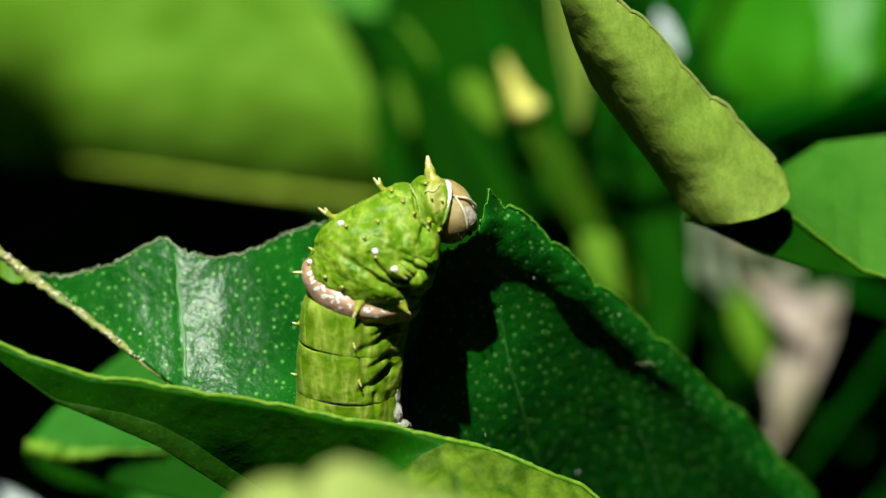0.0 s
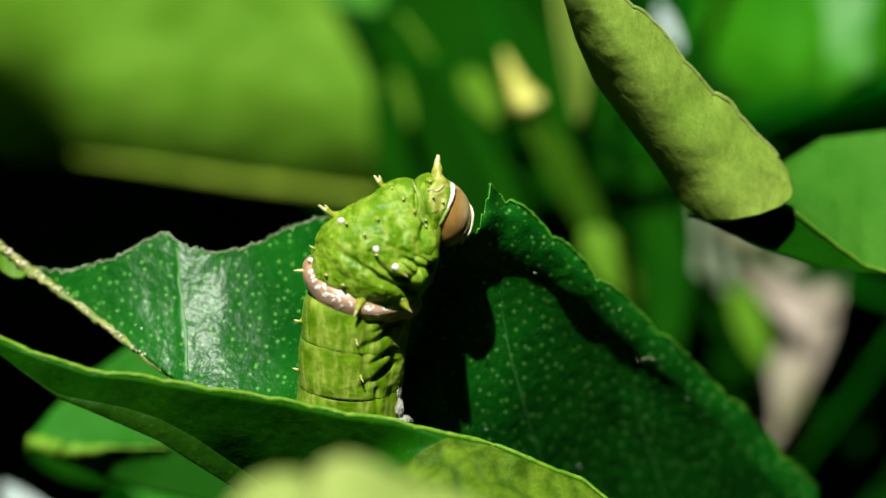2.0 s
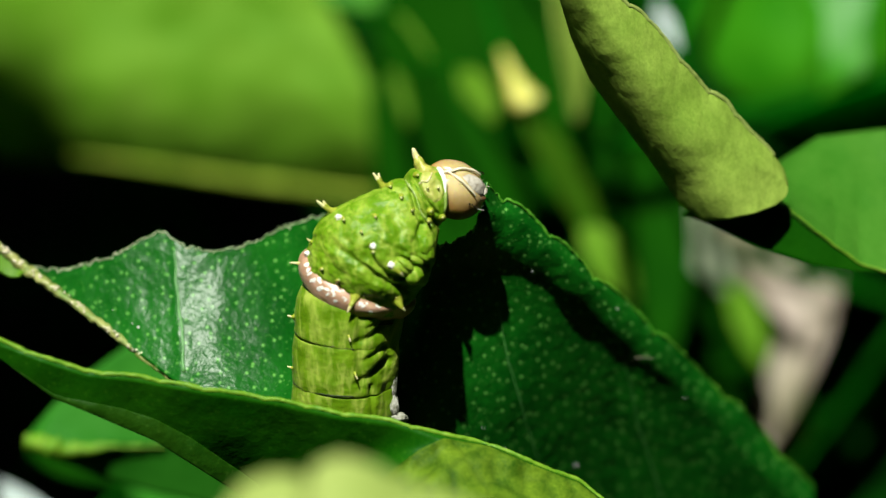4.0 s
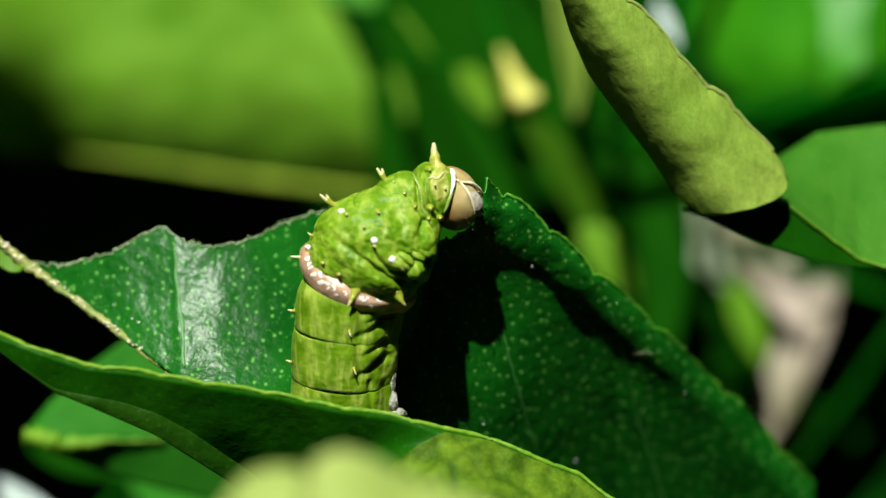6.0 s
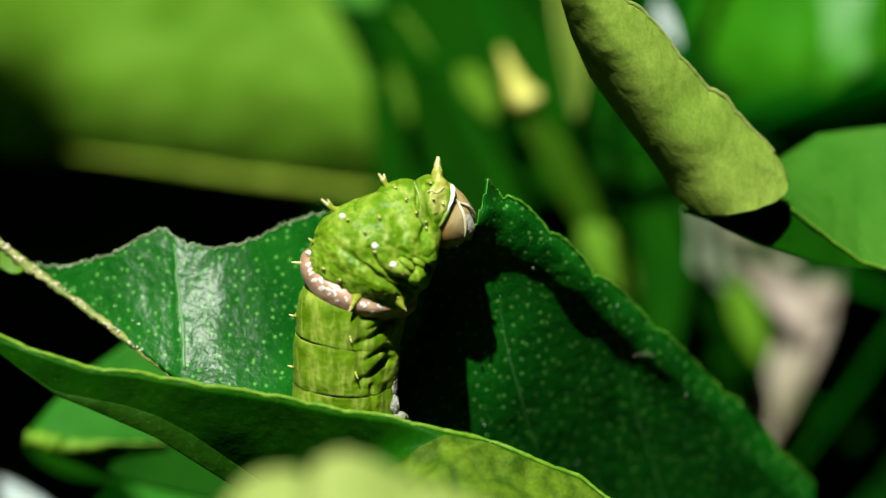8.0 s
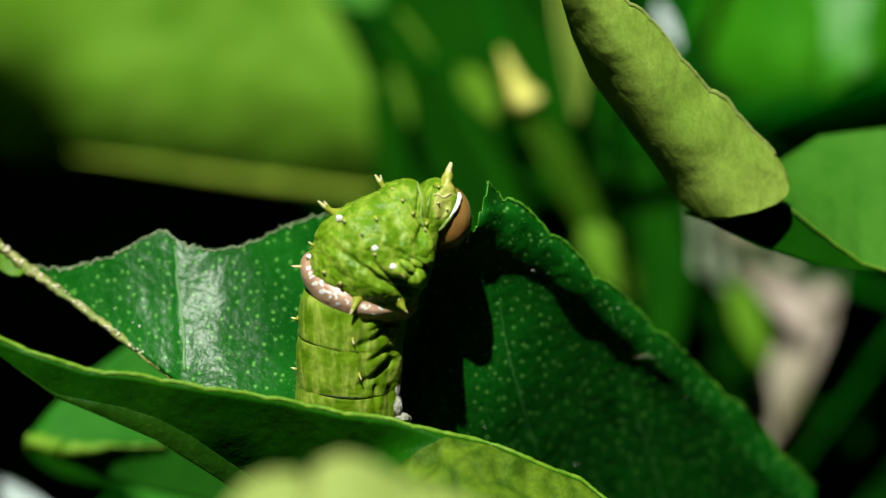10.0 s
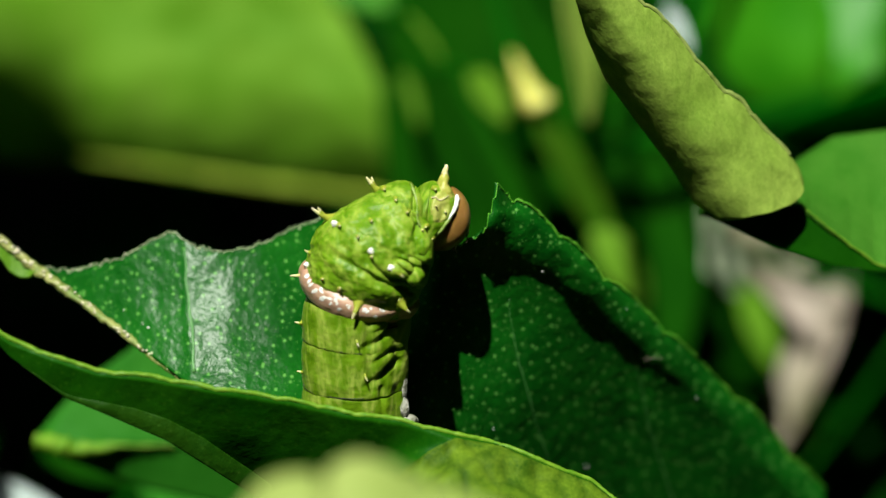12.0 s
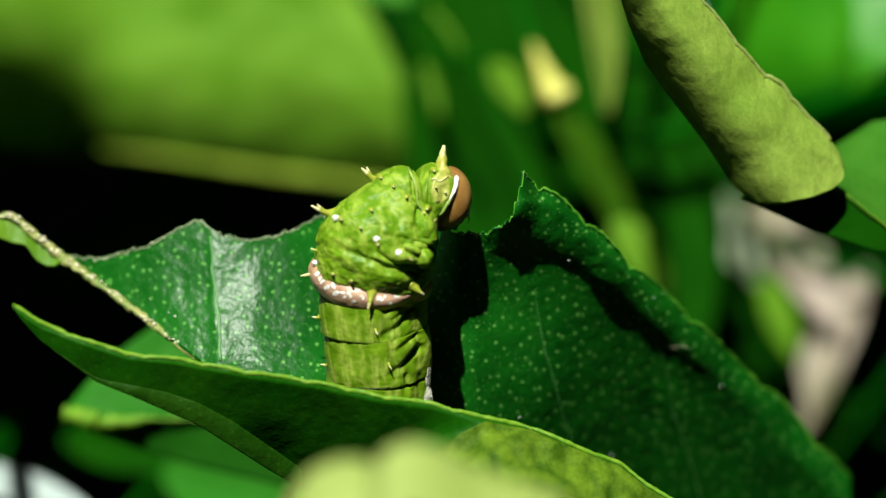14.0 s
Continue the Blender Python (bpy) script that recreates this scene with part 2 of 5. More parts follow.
FACE = plain_material("grey_face", (0.27, 0.24, 0.19), (0.52, 0.48, 0.41), 1500, 0.5, 0.0002, 0.6)
SUTURE = plain_material("pale_suture", (0.62, 0.56, 0.38), (0.78, 0.72, 0.54), 1500, 0.4)
EYE_BLACK = plain_material("black_ocellus", (0.006, 0.004, 0.003), (0.02, 0.012, 0.008), 900, 0.2)
MOUTH = plain_material("dark_jaw", (0.05, 0.025, 0.012), (0.13, 0.07, 0.03), 900, 0.35)
HAIR = plain_material("pale_hair", (0.40, 0.36, 0.24), (0.60, 0.55, 0.40), 900, 0.5)
PROLEG = plain_material("grey_proleg", (0.16, 0.17, 0.10), (0.46, 0.45, 0.40), 1800, 0.5, 0.0003, 0.7)


# ---- building ----
def seen(x, z, y):
    """A place y behind the caterpillar's plane, on the line from the lens through (x, z) of that plane."""
    k = 1 + y / REACH
    return (x * k, y, z * k)


def thing(name, base, label, category, group="", kind=""):
    e = new(name)
    e.location = [c * MM for c in base]
    return tagged(e, label, category, group, kind)


def part(name, shape, mat, parent, label="", smooth=True):
    """One mesh object under a thing (or under a part); its shape is given in the place's millimetres."""
    verts, faces = shape
    home = Vector((0, 0, 0))
    up = parent
    while up:
        home += up.location
        up = up.parent
    mesh = bpy.data.meshes.new(name)
    mesh.from_pydata([(v[0] * MM - home.x, v[1] * MM - home.y, v[2] * MM - home.z) for v in verts], [], faces)
    mesh.materials.append(mat)
    if smooth:
        mesh.shade_smooth()
    ob = new(name, mesh)
    ob.parent = parent
    return tagged(ob, label)


def pivot(ob, point):
    """Moves a part's origin to a point of the place, without moving its shape."""
    home = Vector((0, 0, 0))
    up = ob.parent
    while up:
        home += up.location
        up = up.parent
    old = ob.location.copy()
    ob.location = Vector(point) * MM - home
    ob.data.transform(Matrix.Translation(old - ob.location))
    return ob


def spline(points, n):
    """n places along a smooth curve through the points."""
    p = [np.array(q, float) for q in points]
    if len(p) == 2:
        return [p[0] + (p[1] - p[0]) * i / (n - 1) for i in range(n)]
    p = [2 * p[0] - p[1], *p, 2 * p[-1] - p[-2]]
    out = []
    for i in range(n):
        s = i / (n - 1) * (len(p) - 3)
        k = min(int(s), len(p) - 4)
        f = s - k
        a, b, c, d = p[k:k + 4]
        out.append(0.5 * (2 * b + (c - a) * f + (2 * a - 5 * b + 4 * c - d) * f * f + (3 * b - a - 3 * c + d) * f ** 3))
    return out


def tube(points, radii, n=10, steps=16, flat=1.0, rough=0.0):
    """A round rod along a smooth curve, its radius going through radii, closed at both ends."""
    path = spline(points, steps)
    rad = np.interp(np.linspace(0, 1, steps), np.linspace(0, 1, len(radii)), radii)
    verts, faces = [], []
    side = None
    for i, c in enumerate(path):
        t = path[min(i + 1, steps - 1)] - path[max(i - 1, 0)]
        t = Vector(t).normalized()
        if side is None:
            side = t.orthogonal().normalized()
        side = (side - t * side.dot(t)).normalized()
        other = t.cross(side)
        for k in range(n):
            a = 2 * math.pi * k / n
            r = rad[i] * (1 + rough * noise.noise(Vector(c) * 1.7 + side * math.cos(a) + other * math.sin(a)))
            verts.append(Vector(c) + side * (r * math.cos(a)) + other * (r * flat * math.sin(a)))
    for i in range(steps - 1):
        for k in range(n):
            faces.append((i * n + k, i * n + (k + 1) % n, (i + 1) * n + (k + 1) % n, (i + 1) * n + k))
    faces.append(tuple(range(n))[::-1])
    faces.append(tuple((steps - 1) * n + k for k in range(n)))
    return verts, faces


def ball(centre, radii, n=20, m=14, lumps=0.0, turn=(0, 0, 0), grain_size=1.0):
    """A rounded lump with three radii, turned, its surface a little uneven."""
    rot = Euler([radians(a) for a in turn]).to_matrix()
    verts, faces = [], []
    for i in range(m + 1):
        th = math.pi * i / m
        for k in range(n):
            ph = 2 * math.pi * k / n
            d = Vector((math.sin(th) * math.cos(ph), math.sin(th) * math.sin(ph), math.cos(th)))
            s = 1 + lumps * noise.noise(d * 2.2 / grain_size + Vector(centre))
            verts.append(Vector(centre) + rot @ Vector((d.x * radii[0] * s, d.y * radii[1] * s, d.z * radii[2] * s)))
    for i in range(m):
        for k in range(n):
            faces.append((i * n + k, i * n + (k + 1) % n, (i + 1) * n + (k + 1) % n, (i + 1) * n + k))
    return verts, faces


def joined(*shapes):
    verts, faces = [], []
    for v, f in shapes:
        o = len(verts)
        verts += [tuple(p) for p in v]
        faces += [tuple(i + o for i in q) for q in f]
    return verts, faces


def smoothstep(a, b, x):
    t = np.clip((x - a) / (b - a), 0, 1)
    return t * t * (3 - 2 * t)


def line(points, xs, soft=True):
    """Heights at xs of a line through (x, z) points, rounded a little where soft."""
    px, pz = [p[0] for p in points], [p[1] for p in points]
    z = np.interp(xs, px, pz)
    if soft:
        w = max(3, len(xs) // 60)
        k = np.hanning(w + 2)[1:-1]
        k /= k.sum()
        z = np.convolve(np.pad(z, w, "edge"), k, "same")[w:-w]
    return z


def teeth(xs, size, pitch, seed):
    """A scalloped margin: rounded teeth with sharp gaps, of uneven length."""
    out = np.zeros(len(xs))
    rng = random.Random(seed)
    x = xs[0]
    while x < xs[-1]:
        step = pitch * rng.uniform(0.6, 1.4)
        s = (xs - x) / step
        on = (s >= 0) & (s < 1)
        out[on] = size * rng.uniform(0.5, 1.2) * (np.sqrt(np.clip(1 - (2 * s[on] - 1) ** 2, 0, 1)) - 0.6)
        x += step
    return out


def ragged(xs, size, seed, scale=1.5):
    return np.array([size * (noise.noise((x * scale, seed, 0)) + 0.6 * noise.noise((x * scale * 2.7, seed, 5))) for x in xs])


def sheet(xs, top, bottom, depth, nv=40, thick=0.28, fine=1.0, edge=None):
    """A leaf blade: columns at xs from bottom to top, at depth(x, z, v, top), given a thickness and closed round its edge."""
    nu = len(xs)
    grid = np.zeros((nu, nv, 3))
    vs = 1 - (1 - np.linspace(0, 1, nv)) ** fine
    for i, x in enumerate(xs):
        for j, v in enumerate(vs):
            z = bottom[i] + (top[i] - bottom[i]) * v
            if edge is not None:
                z += edge[i] * v ** 10
            grid[i, j] = seen(x, z, float(depth(x, z, v, top[i])))
    du, dv = np.gradient(grid, axis=0), np.gradient(grid, axis=1)
    nrm = np.cross(du, dv)
    length = np.linalg.norm(nrm, axis=2, keepdims=True)
    nrm = np.where(length > 1e-9, nrm / np.maximum(length, 1e-9), (0, -1, 0))
    back = grid - nrm * thick
    verts = [tuple(p) for p in grid.reshape(-1, 3)] + [tuple(p) for p in back.reshape(-1, 3)]
    o = nu * nv
    faces = []
    for i in range(nu - 1):
        for j in range(nv - 1):
            a, b, c, d = i * nv + j, (i + 1) * nv + j, (i + 1) * nv + j + 1, i * nv + j + 1
            faces += [(a, b, c, d), (o + d, o + c, o + b, o + a)]
    ring = [i * nv for i in range(nu)] + [(nu - 1) * nv + j for j in range(1, nv)] + [i * nv + nv - 1 for i in range(nu - 2, -1, -1)] + [j for j in range(nv - 2, 0, -1)]
    for a, b in zip(ring, ring[1:] + ring[:1]):
        faces.append((b, a, o + a, o + b))
    return verts, faces


def oval_leaf(length, width, cup=0.15, curl=0.1, thick=0.3, nu=28, nv=12, wave=0.0):
    """A pointed oval blade along +x from its base, facing +z, folded a little along its midrib and drooping."""
    grid = np.zeros((nu, nv, 3))
    for i in range(nu):
        s = i / (nu - 1)
        half = width / 2 * (math.sin(math.pi * min(1, s ** 0.85)) ** 0.8) + 0.02
        for j in range(nv):
            w = 2 * j / (nv - 1) - 1
            grid[i, j] = (s * length, w * half, cup * abs(w) ** 1.5 * half - curl * length * s * s + wave * math.sin(s * 17 + w) * abs(w))
    du, dv = np.gradient(grid, axis=0), np.gradient(grid, axis=1)
    nrm = np.cross(du, dv)
    nrm /= np.maximum(np.linalg.norm(nrm, axis=2, keepdims=True), 1e-9)
    back = grid - nrm * thick
    verts = [tuple(p) for p in grid.reshape(-1, 3)] + [tuple(p) for p in back.reshape(-1, 3)]
    o, faces = nu * nv, []
    for i in range(nu - 1):
        for j in range(nv - 1):
            a, b, c, d = i * nv + j, (i + 1) * nv + j, (i + 1) * nv + j + 1, i * nv + j + 1
            faces += [(a, b, c, d), (o + d, o + c, o + b, o + a)]
    ring = [i * nv for i in range(nu)] + [(nu - 1) * nv + j for j in range(1, nv)] + [i * nv + nv - 1 for i in range(nu - 2, -1, -1)] + [j for j in range(nv - 2, 0, -1)]
    for a, b in zip(ring, ring[1:] + ring[:1]):
        faces.append((b, a, o + a, o + b))
    return verts, faces


def placed(shape, m):
    """A shape given in millimetres, moved by a matrix whose translation is in millimetres too."""
    return [tuple(m @ Vector(v)) for v in shape[0]], shape[1]


def aim(base, tip, facing):
    """The matrix that lays +x from base to tip and turns +z towards facing."""
    x = (Vector(tip) - Vector(base)).normalized()
    z = Vector(facing)
    z = (z - x * z.dot(x)).normalized()
    y = z.cross(x)
    return Matrix.Translation(base) @ Matrix((x, y, z)).transposed().to_4x4()


# ---- setting ----
def build_setting():
    g = 4000.0
    n = 60
    verts, faces = [], []
    for i in range(n + 1):
        for j in range(n + 1):
            x, y = (i / n * 2 - 1) * g, (j / n * 2 - 1) * g
            verts.append((x, y, -620 + 22 * noise.noise((x / 300, y / 300, 0))))
    for i in range(n):
        for j in range(n):
            a = i * (n + 1) + j
            faces.append((a, a + n + 1, a + n + 2, a + 1))
    ob = part("ground", (verts, faces), SOIL, None)
    tagged(ob, "dark bare garden soil under the bush", "ground", kind="structure")
    # dark shell added to block sky light, open only where the sun comes in
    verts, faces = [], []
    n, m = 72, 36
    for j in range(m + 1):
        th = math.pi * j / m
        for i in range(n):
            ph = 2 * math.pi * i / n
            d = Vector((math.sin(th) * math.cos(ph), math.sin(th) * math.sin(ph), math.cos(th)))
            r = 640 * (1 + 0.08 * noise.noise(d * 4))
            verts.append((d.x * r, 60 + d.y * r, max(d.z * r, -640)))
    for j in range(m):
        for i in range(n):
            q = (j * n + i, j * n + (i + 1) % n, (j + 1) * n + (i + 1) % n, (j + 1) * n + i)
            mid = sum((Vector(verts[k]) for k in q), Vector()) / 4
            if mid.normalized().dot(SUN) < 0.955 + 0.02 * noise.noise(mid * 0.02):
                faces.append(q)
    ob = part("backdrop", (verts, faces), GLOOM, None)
    tagged(ob, "dark shell added round the bush to block sky light", "foliage", kind="structure")
    # leaves added all round to block sky light, too many to count
    rng = random.Random(5)
    pieces = []
    leaf = oval_leaf(62, 30, 0.25, 0.15, 0.3, 9, 5)
    while len(pieces) < 2200:
        d = Vector((rng.gauss(0, 1), rng.gauss(0, 1), rng.gauss(0, 1))).normalized()
        r = rng.uniform(480, 700)
        p = Vector((d.x * r, 60 + d.y * r, d.z * r))
        if p.z < -560 or p.normalized().dot(SUN) > 0.945:
            continue
        f = -d if r < 600 else d
        f = f + Vector((rng.uniform(-.6, .6), rng.uniform(-.6, .6), rng.uniform(-.2, .8)))
        w = Vector((rng.uniform(-1, 1), rng.uniform(-1, 1), rng.uniform(-1, 0.2)))
        pieces.append(placed(leaf, aim(p, p + w, f)))
    ob = part("blocking_foliage", joined(*pieces), SHADE, None)
    tagged(ob, "dense dark green citrus foliage added all round to block sky light", "foliage", kind="stuff")


build_setting()
LEAVES = "leaves of the citrus bush"

# ---- the citrus branch that carries the leaves ----
STEM = [(120, 110, -640), (105, 105, -300), (96, 95, -90), (92, 92, 60), (80, 100, 190)]


def build_branch():
    b = thing("citrus_branch", STEM[0], "grey-green citrus stem with thin side twigs carrying the leaves", "branch")
    part("stem", tube(STEM, [9, 7, 4.5, 3.2, 1.8], 14, 50, rough=0.15), BARK, b)
    for path, r in (
        ([(98, 97, -120), (60, 40, -70), (22, 6, -44), (-4, -2, -37)], [3, 2, 1.4, 1.2]),
        ([(50, 28, -62), (70, -10, -40), (62, -22, -30)], [1.6, 1.2, 1.0]),
        ([(22, 6, -44), (-20, 24, -44), (-48, 34, -36)], [1.4, 1.2, 0.9]),
        ([(30, 12, -50), (10, -40, -40), (-2, -64, -33)], [1.4, 1.1, 0.9]),
        ([(86, 96, 110), (44, 88, 100), (10, 50, 86), (6, 0, 50)], [2.0, 1.6, 1.1, 0.8]),
        ([(92, 92, 20), (74, 40, 14), (66, 22, 8)], [2, 1.5, 1.2]),
        ([(90, 92, 70), (20, 110, 100), (-70, 90, 70), (-90, 70, 40)], [2.4, 2, 1.5, 1.2]),
    ):
        part("twig", tube(path, r, 10, 24, rough=0.1), TWIG, b, "thin green twig")
    return b


branch = build_branch()


# ---- the eaten leaf ----
def eaten_leaf():
    base = (-4, -2, -37)
    leaf = thing("eaten_citrus_leaf", base, "glossy dark green citrus leaf with a chewed upper edge", "leaf", LEAVES)
    xs = np.unique(np.concatenate([np.linspace(-33.19, 29.97, 760), np.linspace(1.99, 5.26, 260)]))
    top = line([(-33.19, -2.04), (-30.11, -2.18), (-26.48, -1.22), (-24.21, 0.18), (-22.49, 0.95), (-20.81, -0.18), (-18.77, -0.82), (-16.5, -0.45), (-14.6, 0.23), (-11.97, 1.5), (-9.25, 2.18), (-4.72, 0.73), (-2.1, -0.1), (0.2, -0.3), (1.5, 0.14), (2.5, 0.75), (2.72, 1.25), (2.86, 1.2), (3.0, 2.3), (3.2, 2.25), (3.36, 3.5), (3.55, 3.5), (3.72, 4.85), (3.99, 4.31), (4.53, 3.85), (4.94, 3.17), (5.26, 3.26), (6.39, 2.77), (7.98, 1.41), (9.79, -0.32), (12.7, -3.04), (15.69, -5.85), (17.95, -7.57), (20.45, -10.2), (23.85, -13.24), (26.57, -16.28), (29.97, -19.99)], xs, False)
    margin = smoothstep(4.6, 5.4, xs)
    edge = margin * (teeth(xs, 1.05, 4.2, 4) + teeth(xs, 0.15, 0.7, 9)) + (1 - margin) * (ragged(xs, 0.22, 3.3, 2.1) + teeth(xs, 0.20, 0.75, 17) + 0.6 * ragged(xs, 0.16, 9.1, 6.0))
    bottom = line([(-33.19, -2.13), (-21.49, -11.02), (-16.5, -14.46), (-7.44, -18.54), (5.26, -23.08), (18.86, -24.89), (29.97, -23.08)], xs)

    def depth(x, z, v, t):
        a = 1.8 - 0.085 * (x + 20.3) + 0.40 * (z + 5.4) + 0.032 * max(-14.0, x + 20.3) * (x + 20.3) + 0.010 * (x + 20.3) * (z + 5.4) - 0.012 * (z + 5.4) ** 2
        a += 0.06 * min(3.0, max(0.0, -20.6 - x)) - 0.010 * max(0.0, -20.6 - x) ** 2 - 0.03 * math.exp(-((x + 21.0) / 0.5) ** 2)
        c = -2.6 + 0.38 * min(x, 12.0) + 0.16 * max(0.0, x - 12.0) - (0.56 + 0.018 * min(14.0, max(0.0, x))) * (z - 2) + 0.3 * math.sin(x * 0.28 + 0.4)
        if x > -1:
            d = (min(t, 3.2) if x < 5.2 else t) - z if x > 3.4 else 3.2 - z
            d *= 0.75
            q = d + 0.5 * noise.noise((x * 0.3, z * 0.3, 1)) + 0.12 * noise.noise((x * 1.1, z * 1.1, 6))
            k = float(smoothstep(0.8, 2.8, z))
            on = float(smoothstep(-0.5, 3, x)) * (1 - k) + float(smoothstep(1.5, 5, x)) * k
            on *= 1 - 0.75 * float(smoothstep(9, 26, x))
            wide = 3.8 - 1.9 * float(smoothstep(9, 26, x))
            c -= on * (0.66 * min(3.2, max(0.0, wide - q)) - 0.30 * float(smoothstep(4.5, 7.5, x)) * max(0.0, 0.8 - d))
            c += float(smoothstep(3.2, 5.4, x)) * 0.54 * max(0.0, 2.4 + 0.8 * float(smoothstep(12, 6, x)) - d) ** 1.5
        c -= 2.0 * float(smoothstep(-4, -14, z)) * float(smoothstep(12, 4, x)) + 0.13 * max(0.0, -z - 3) * float(smoothstep(18, 0, x))
        if x > 2 and z > 2.4:
            c += 0.55 * (z - 2.4) * float(smoothstep(6.5, 4.8, x))
        w = float(smoothstep(-9, 0, x))
        y = a * (1 - w) + c * w
        for q, lean in ((-21.13, 0.05), (5.49, 0.07), (15.23, 0.07)):
            y += (-0.05 if x < 0 else 0.06) * math.exp(-((x - q + lean * (z + 6)) / 0.35) ** 2) * (1 if x < 0 else float(smoothstep(-3, -6, z)))
        return y + 0.16 * noise.noise((x * 0.35, z * 0.35, 7)) + 0.015 * noise.noise((x * 1.3, z * 1.3, 3))

    part("blade", sheet(xs, top, bottom, depth, 60, 0.26, 1.6, edge), EATEN, leaf)
    # pale rim of the chewed and scalloped edge
    rim = [seen(x, z + e - 0.02, float(depth(x, z, 1, z)) - 0.02) for x, z, e in zip(xs, top, edge)]
    cut = int(np.searchsorted(xs, 0.3))
    for name, pts, mat, r, label in (("chewed_edge", rim[:cut], BITTEN, [0.045] * 2, "dry pale chewed edge"), ("bitten_tip", rim[cut:int(np.searchsorted(xs, 5.0))], TIPEDGE, [0.02, 0.05, 0.03, 0.06, 0.05], "light green bitten tip"), ("margin", rim[int(np.searchsorted(xs, 5.0)):], CMARGIN, [0.05, 0.12, 0.08, 0.12, 0.09, 0.12, 0.08], "light green scalloped margin")):
        part(name, tube(pts, r, 6, len(pts), rough=1.0), mat, leaf, label)
    rng = random.Random(31)
    beads = []
    for k in range(0, cut, 3):
        if rng.random() < (0.8 if xs[k] < -22 else 0.35):
            p = rim[k]
            beads.append(ball((p[0] + rng.uniform(-.08, .08), p[1] - 0.05, p[2] + rng.uniform(-.1, .06)), (rng.uniform(.06, .15), 0.09, rng.uniform(.05, .12)), 7, 5, 0.4))
    part("chewed_crust", joined(*beads), BITTEN, leaf, "pale dried crumbs along the bite")
    def on(px, pz):
        t = float(np.interp(px, xs, top))
        return seen(px, pz, float(depth(px, pz, 0.5, t)) - 0.02)

    for pts in (((-21.4, -0.41), (-21.22, -3.58), (-20.77, -7.21), (-20.67, -10.38)), ((4.62, -4.49), (4.94, -7.21), (5.8, -10.84), (7.53, -16.64), (8.66, -19.9)), ((13.65, -5.85), (15.14, -11.29), (15.91, -14.92), (17.5, -19.72), (17.95, -21.72))):
        path = [p + np.array((0.12 * noise.noise((p[2] * 0.8, 3, 0)), 0, 0)) for p in spline([(a, 0, b) for a, b in pts], 24)]
        part("vein", tube([on(p[0], p[2]) for p in path], [0.07, 0.11, 0.13, 0.14] if pts[0][0] < -15 else [0.012, 0.032, 0.042, 0.05], 6, 24), VEIN, leaf, "pale raised side vein")
    # dust and a pale fibre that lie on the blade
    for x, z, size in ((7.3, -2.3, 0.11), (14.1, -5.3, 0.07), (10.8, -17.9, 0.10), (5.1, -16.6, 0.12), (3.4, -14.9, 0.08), (-24.3, -6.8, 0.16), (-24.8, -6.5, 0.10), (-26.3, -5.4, 0.08), (19.6, -12.4, 0.07)):
        p = on(x, z)
        part("dust_speck", ball((p[0], p[1] - 0.05, p[2]), (size * 0.7, 0.05, size * 0.55), 8, 6, 0.6), WHITE, leaf, "tiny pale speck of dust")
    fibre = [on(x, z) for x, z in ((15.4, -9.35), (16.0, -9.2), (16.7, -9.2), (17.1, -9.35))]
    part("fibre", tube([(p[0], p[1] - 0.1, p[2]) for p in fibre], [0.012, 0.018, 0.012], 6, 16), HAIR, leaf, "thin pale fibre")
    # thick dry edge that runs down from the bitten corner, with a scrap of blade left on it
    path = [seen(-39.6, 0.5, 5.6), seen(-38.4, 1.2, 5.4), seen(-37.4, 1.2, 5.3), seen(-35.55, -0.23, 5.0), seen(-33.19, -2.13, 4.6), seen(-28.75, -5.4, 3.2), seen(-24.89, -8.34, 2.0), seen(-21.49, -10.93, 0.4), seen(-16.5, -14.69, -1), base]
    part("midrib", tube(path, [0.22, 0.26, 0.28, 0.34, 0.38, 0.36, 0.30, 0.34, 0.6, 1.1], 12, 180, 0.8, rough=0.8), RIB, leaf, "crusty pale yellow midrib")
    sx = np.linspace(-39.4, -33.4, 80)
    st = line([(-39.4, 0.6), (-38.3, 1.15), (-37.4, 1.25), (-36.4, 0.55), (-35.2, -0.6), (-33.4, -2.0)], sx)
    sb = line([(-39.4, -0.4), (-38.4, -0.5), (-37.2, -0.9), (-36.2, -1.1), (-35.4, -2.3), (-34.6, -2.75), (-33.9, -2.7), (-33.4, -2.2)], sx) + ragged(sx, 0.10, 8.1)
    part("blade_scrap", sheet(sx, st, sb, lambda x, z, v, t: 4.4 - 0.12 * (x + 35) + 0.9 * v - 0.35 * max(0.0, -37.2 - x) ** 1.5, 12, 0.25), SCRAP, leaf, "yellow-green curled scrap of blade")
    rng = random.Random(8)
    crumbs = []
    curve = spline(path[1:8], 200)
    for k in range(90):
        p = curve[rng.randrange(200)]
        crumbs.append(ball((p[0] + rng.uniform(-.2, .25), p[1] - 0.3, p[2] + rng.uniform(-.1, .3)), (rng.uniform(.06, .19), 0.12, rng.uniform(.06, .14)), 7, 5, 0.4))
    part("crust", joined(*crumbs), SUTURE, leaf, "pale crusty specks")
    return leaf


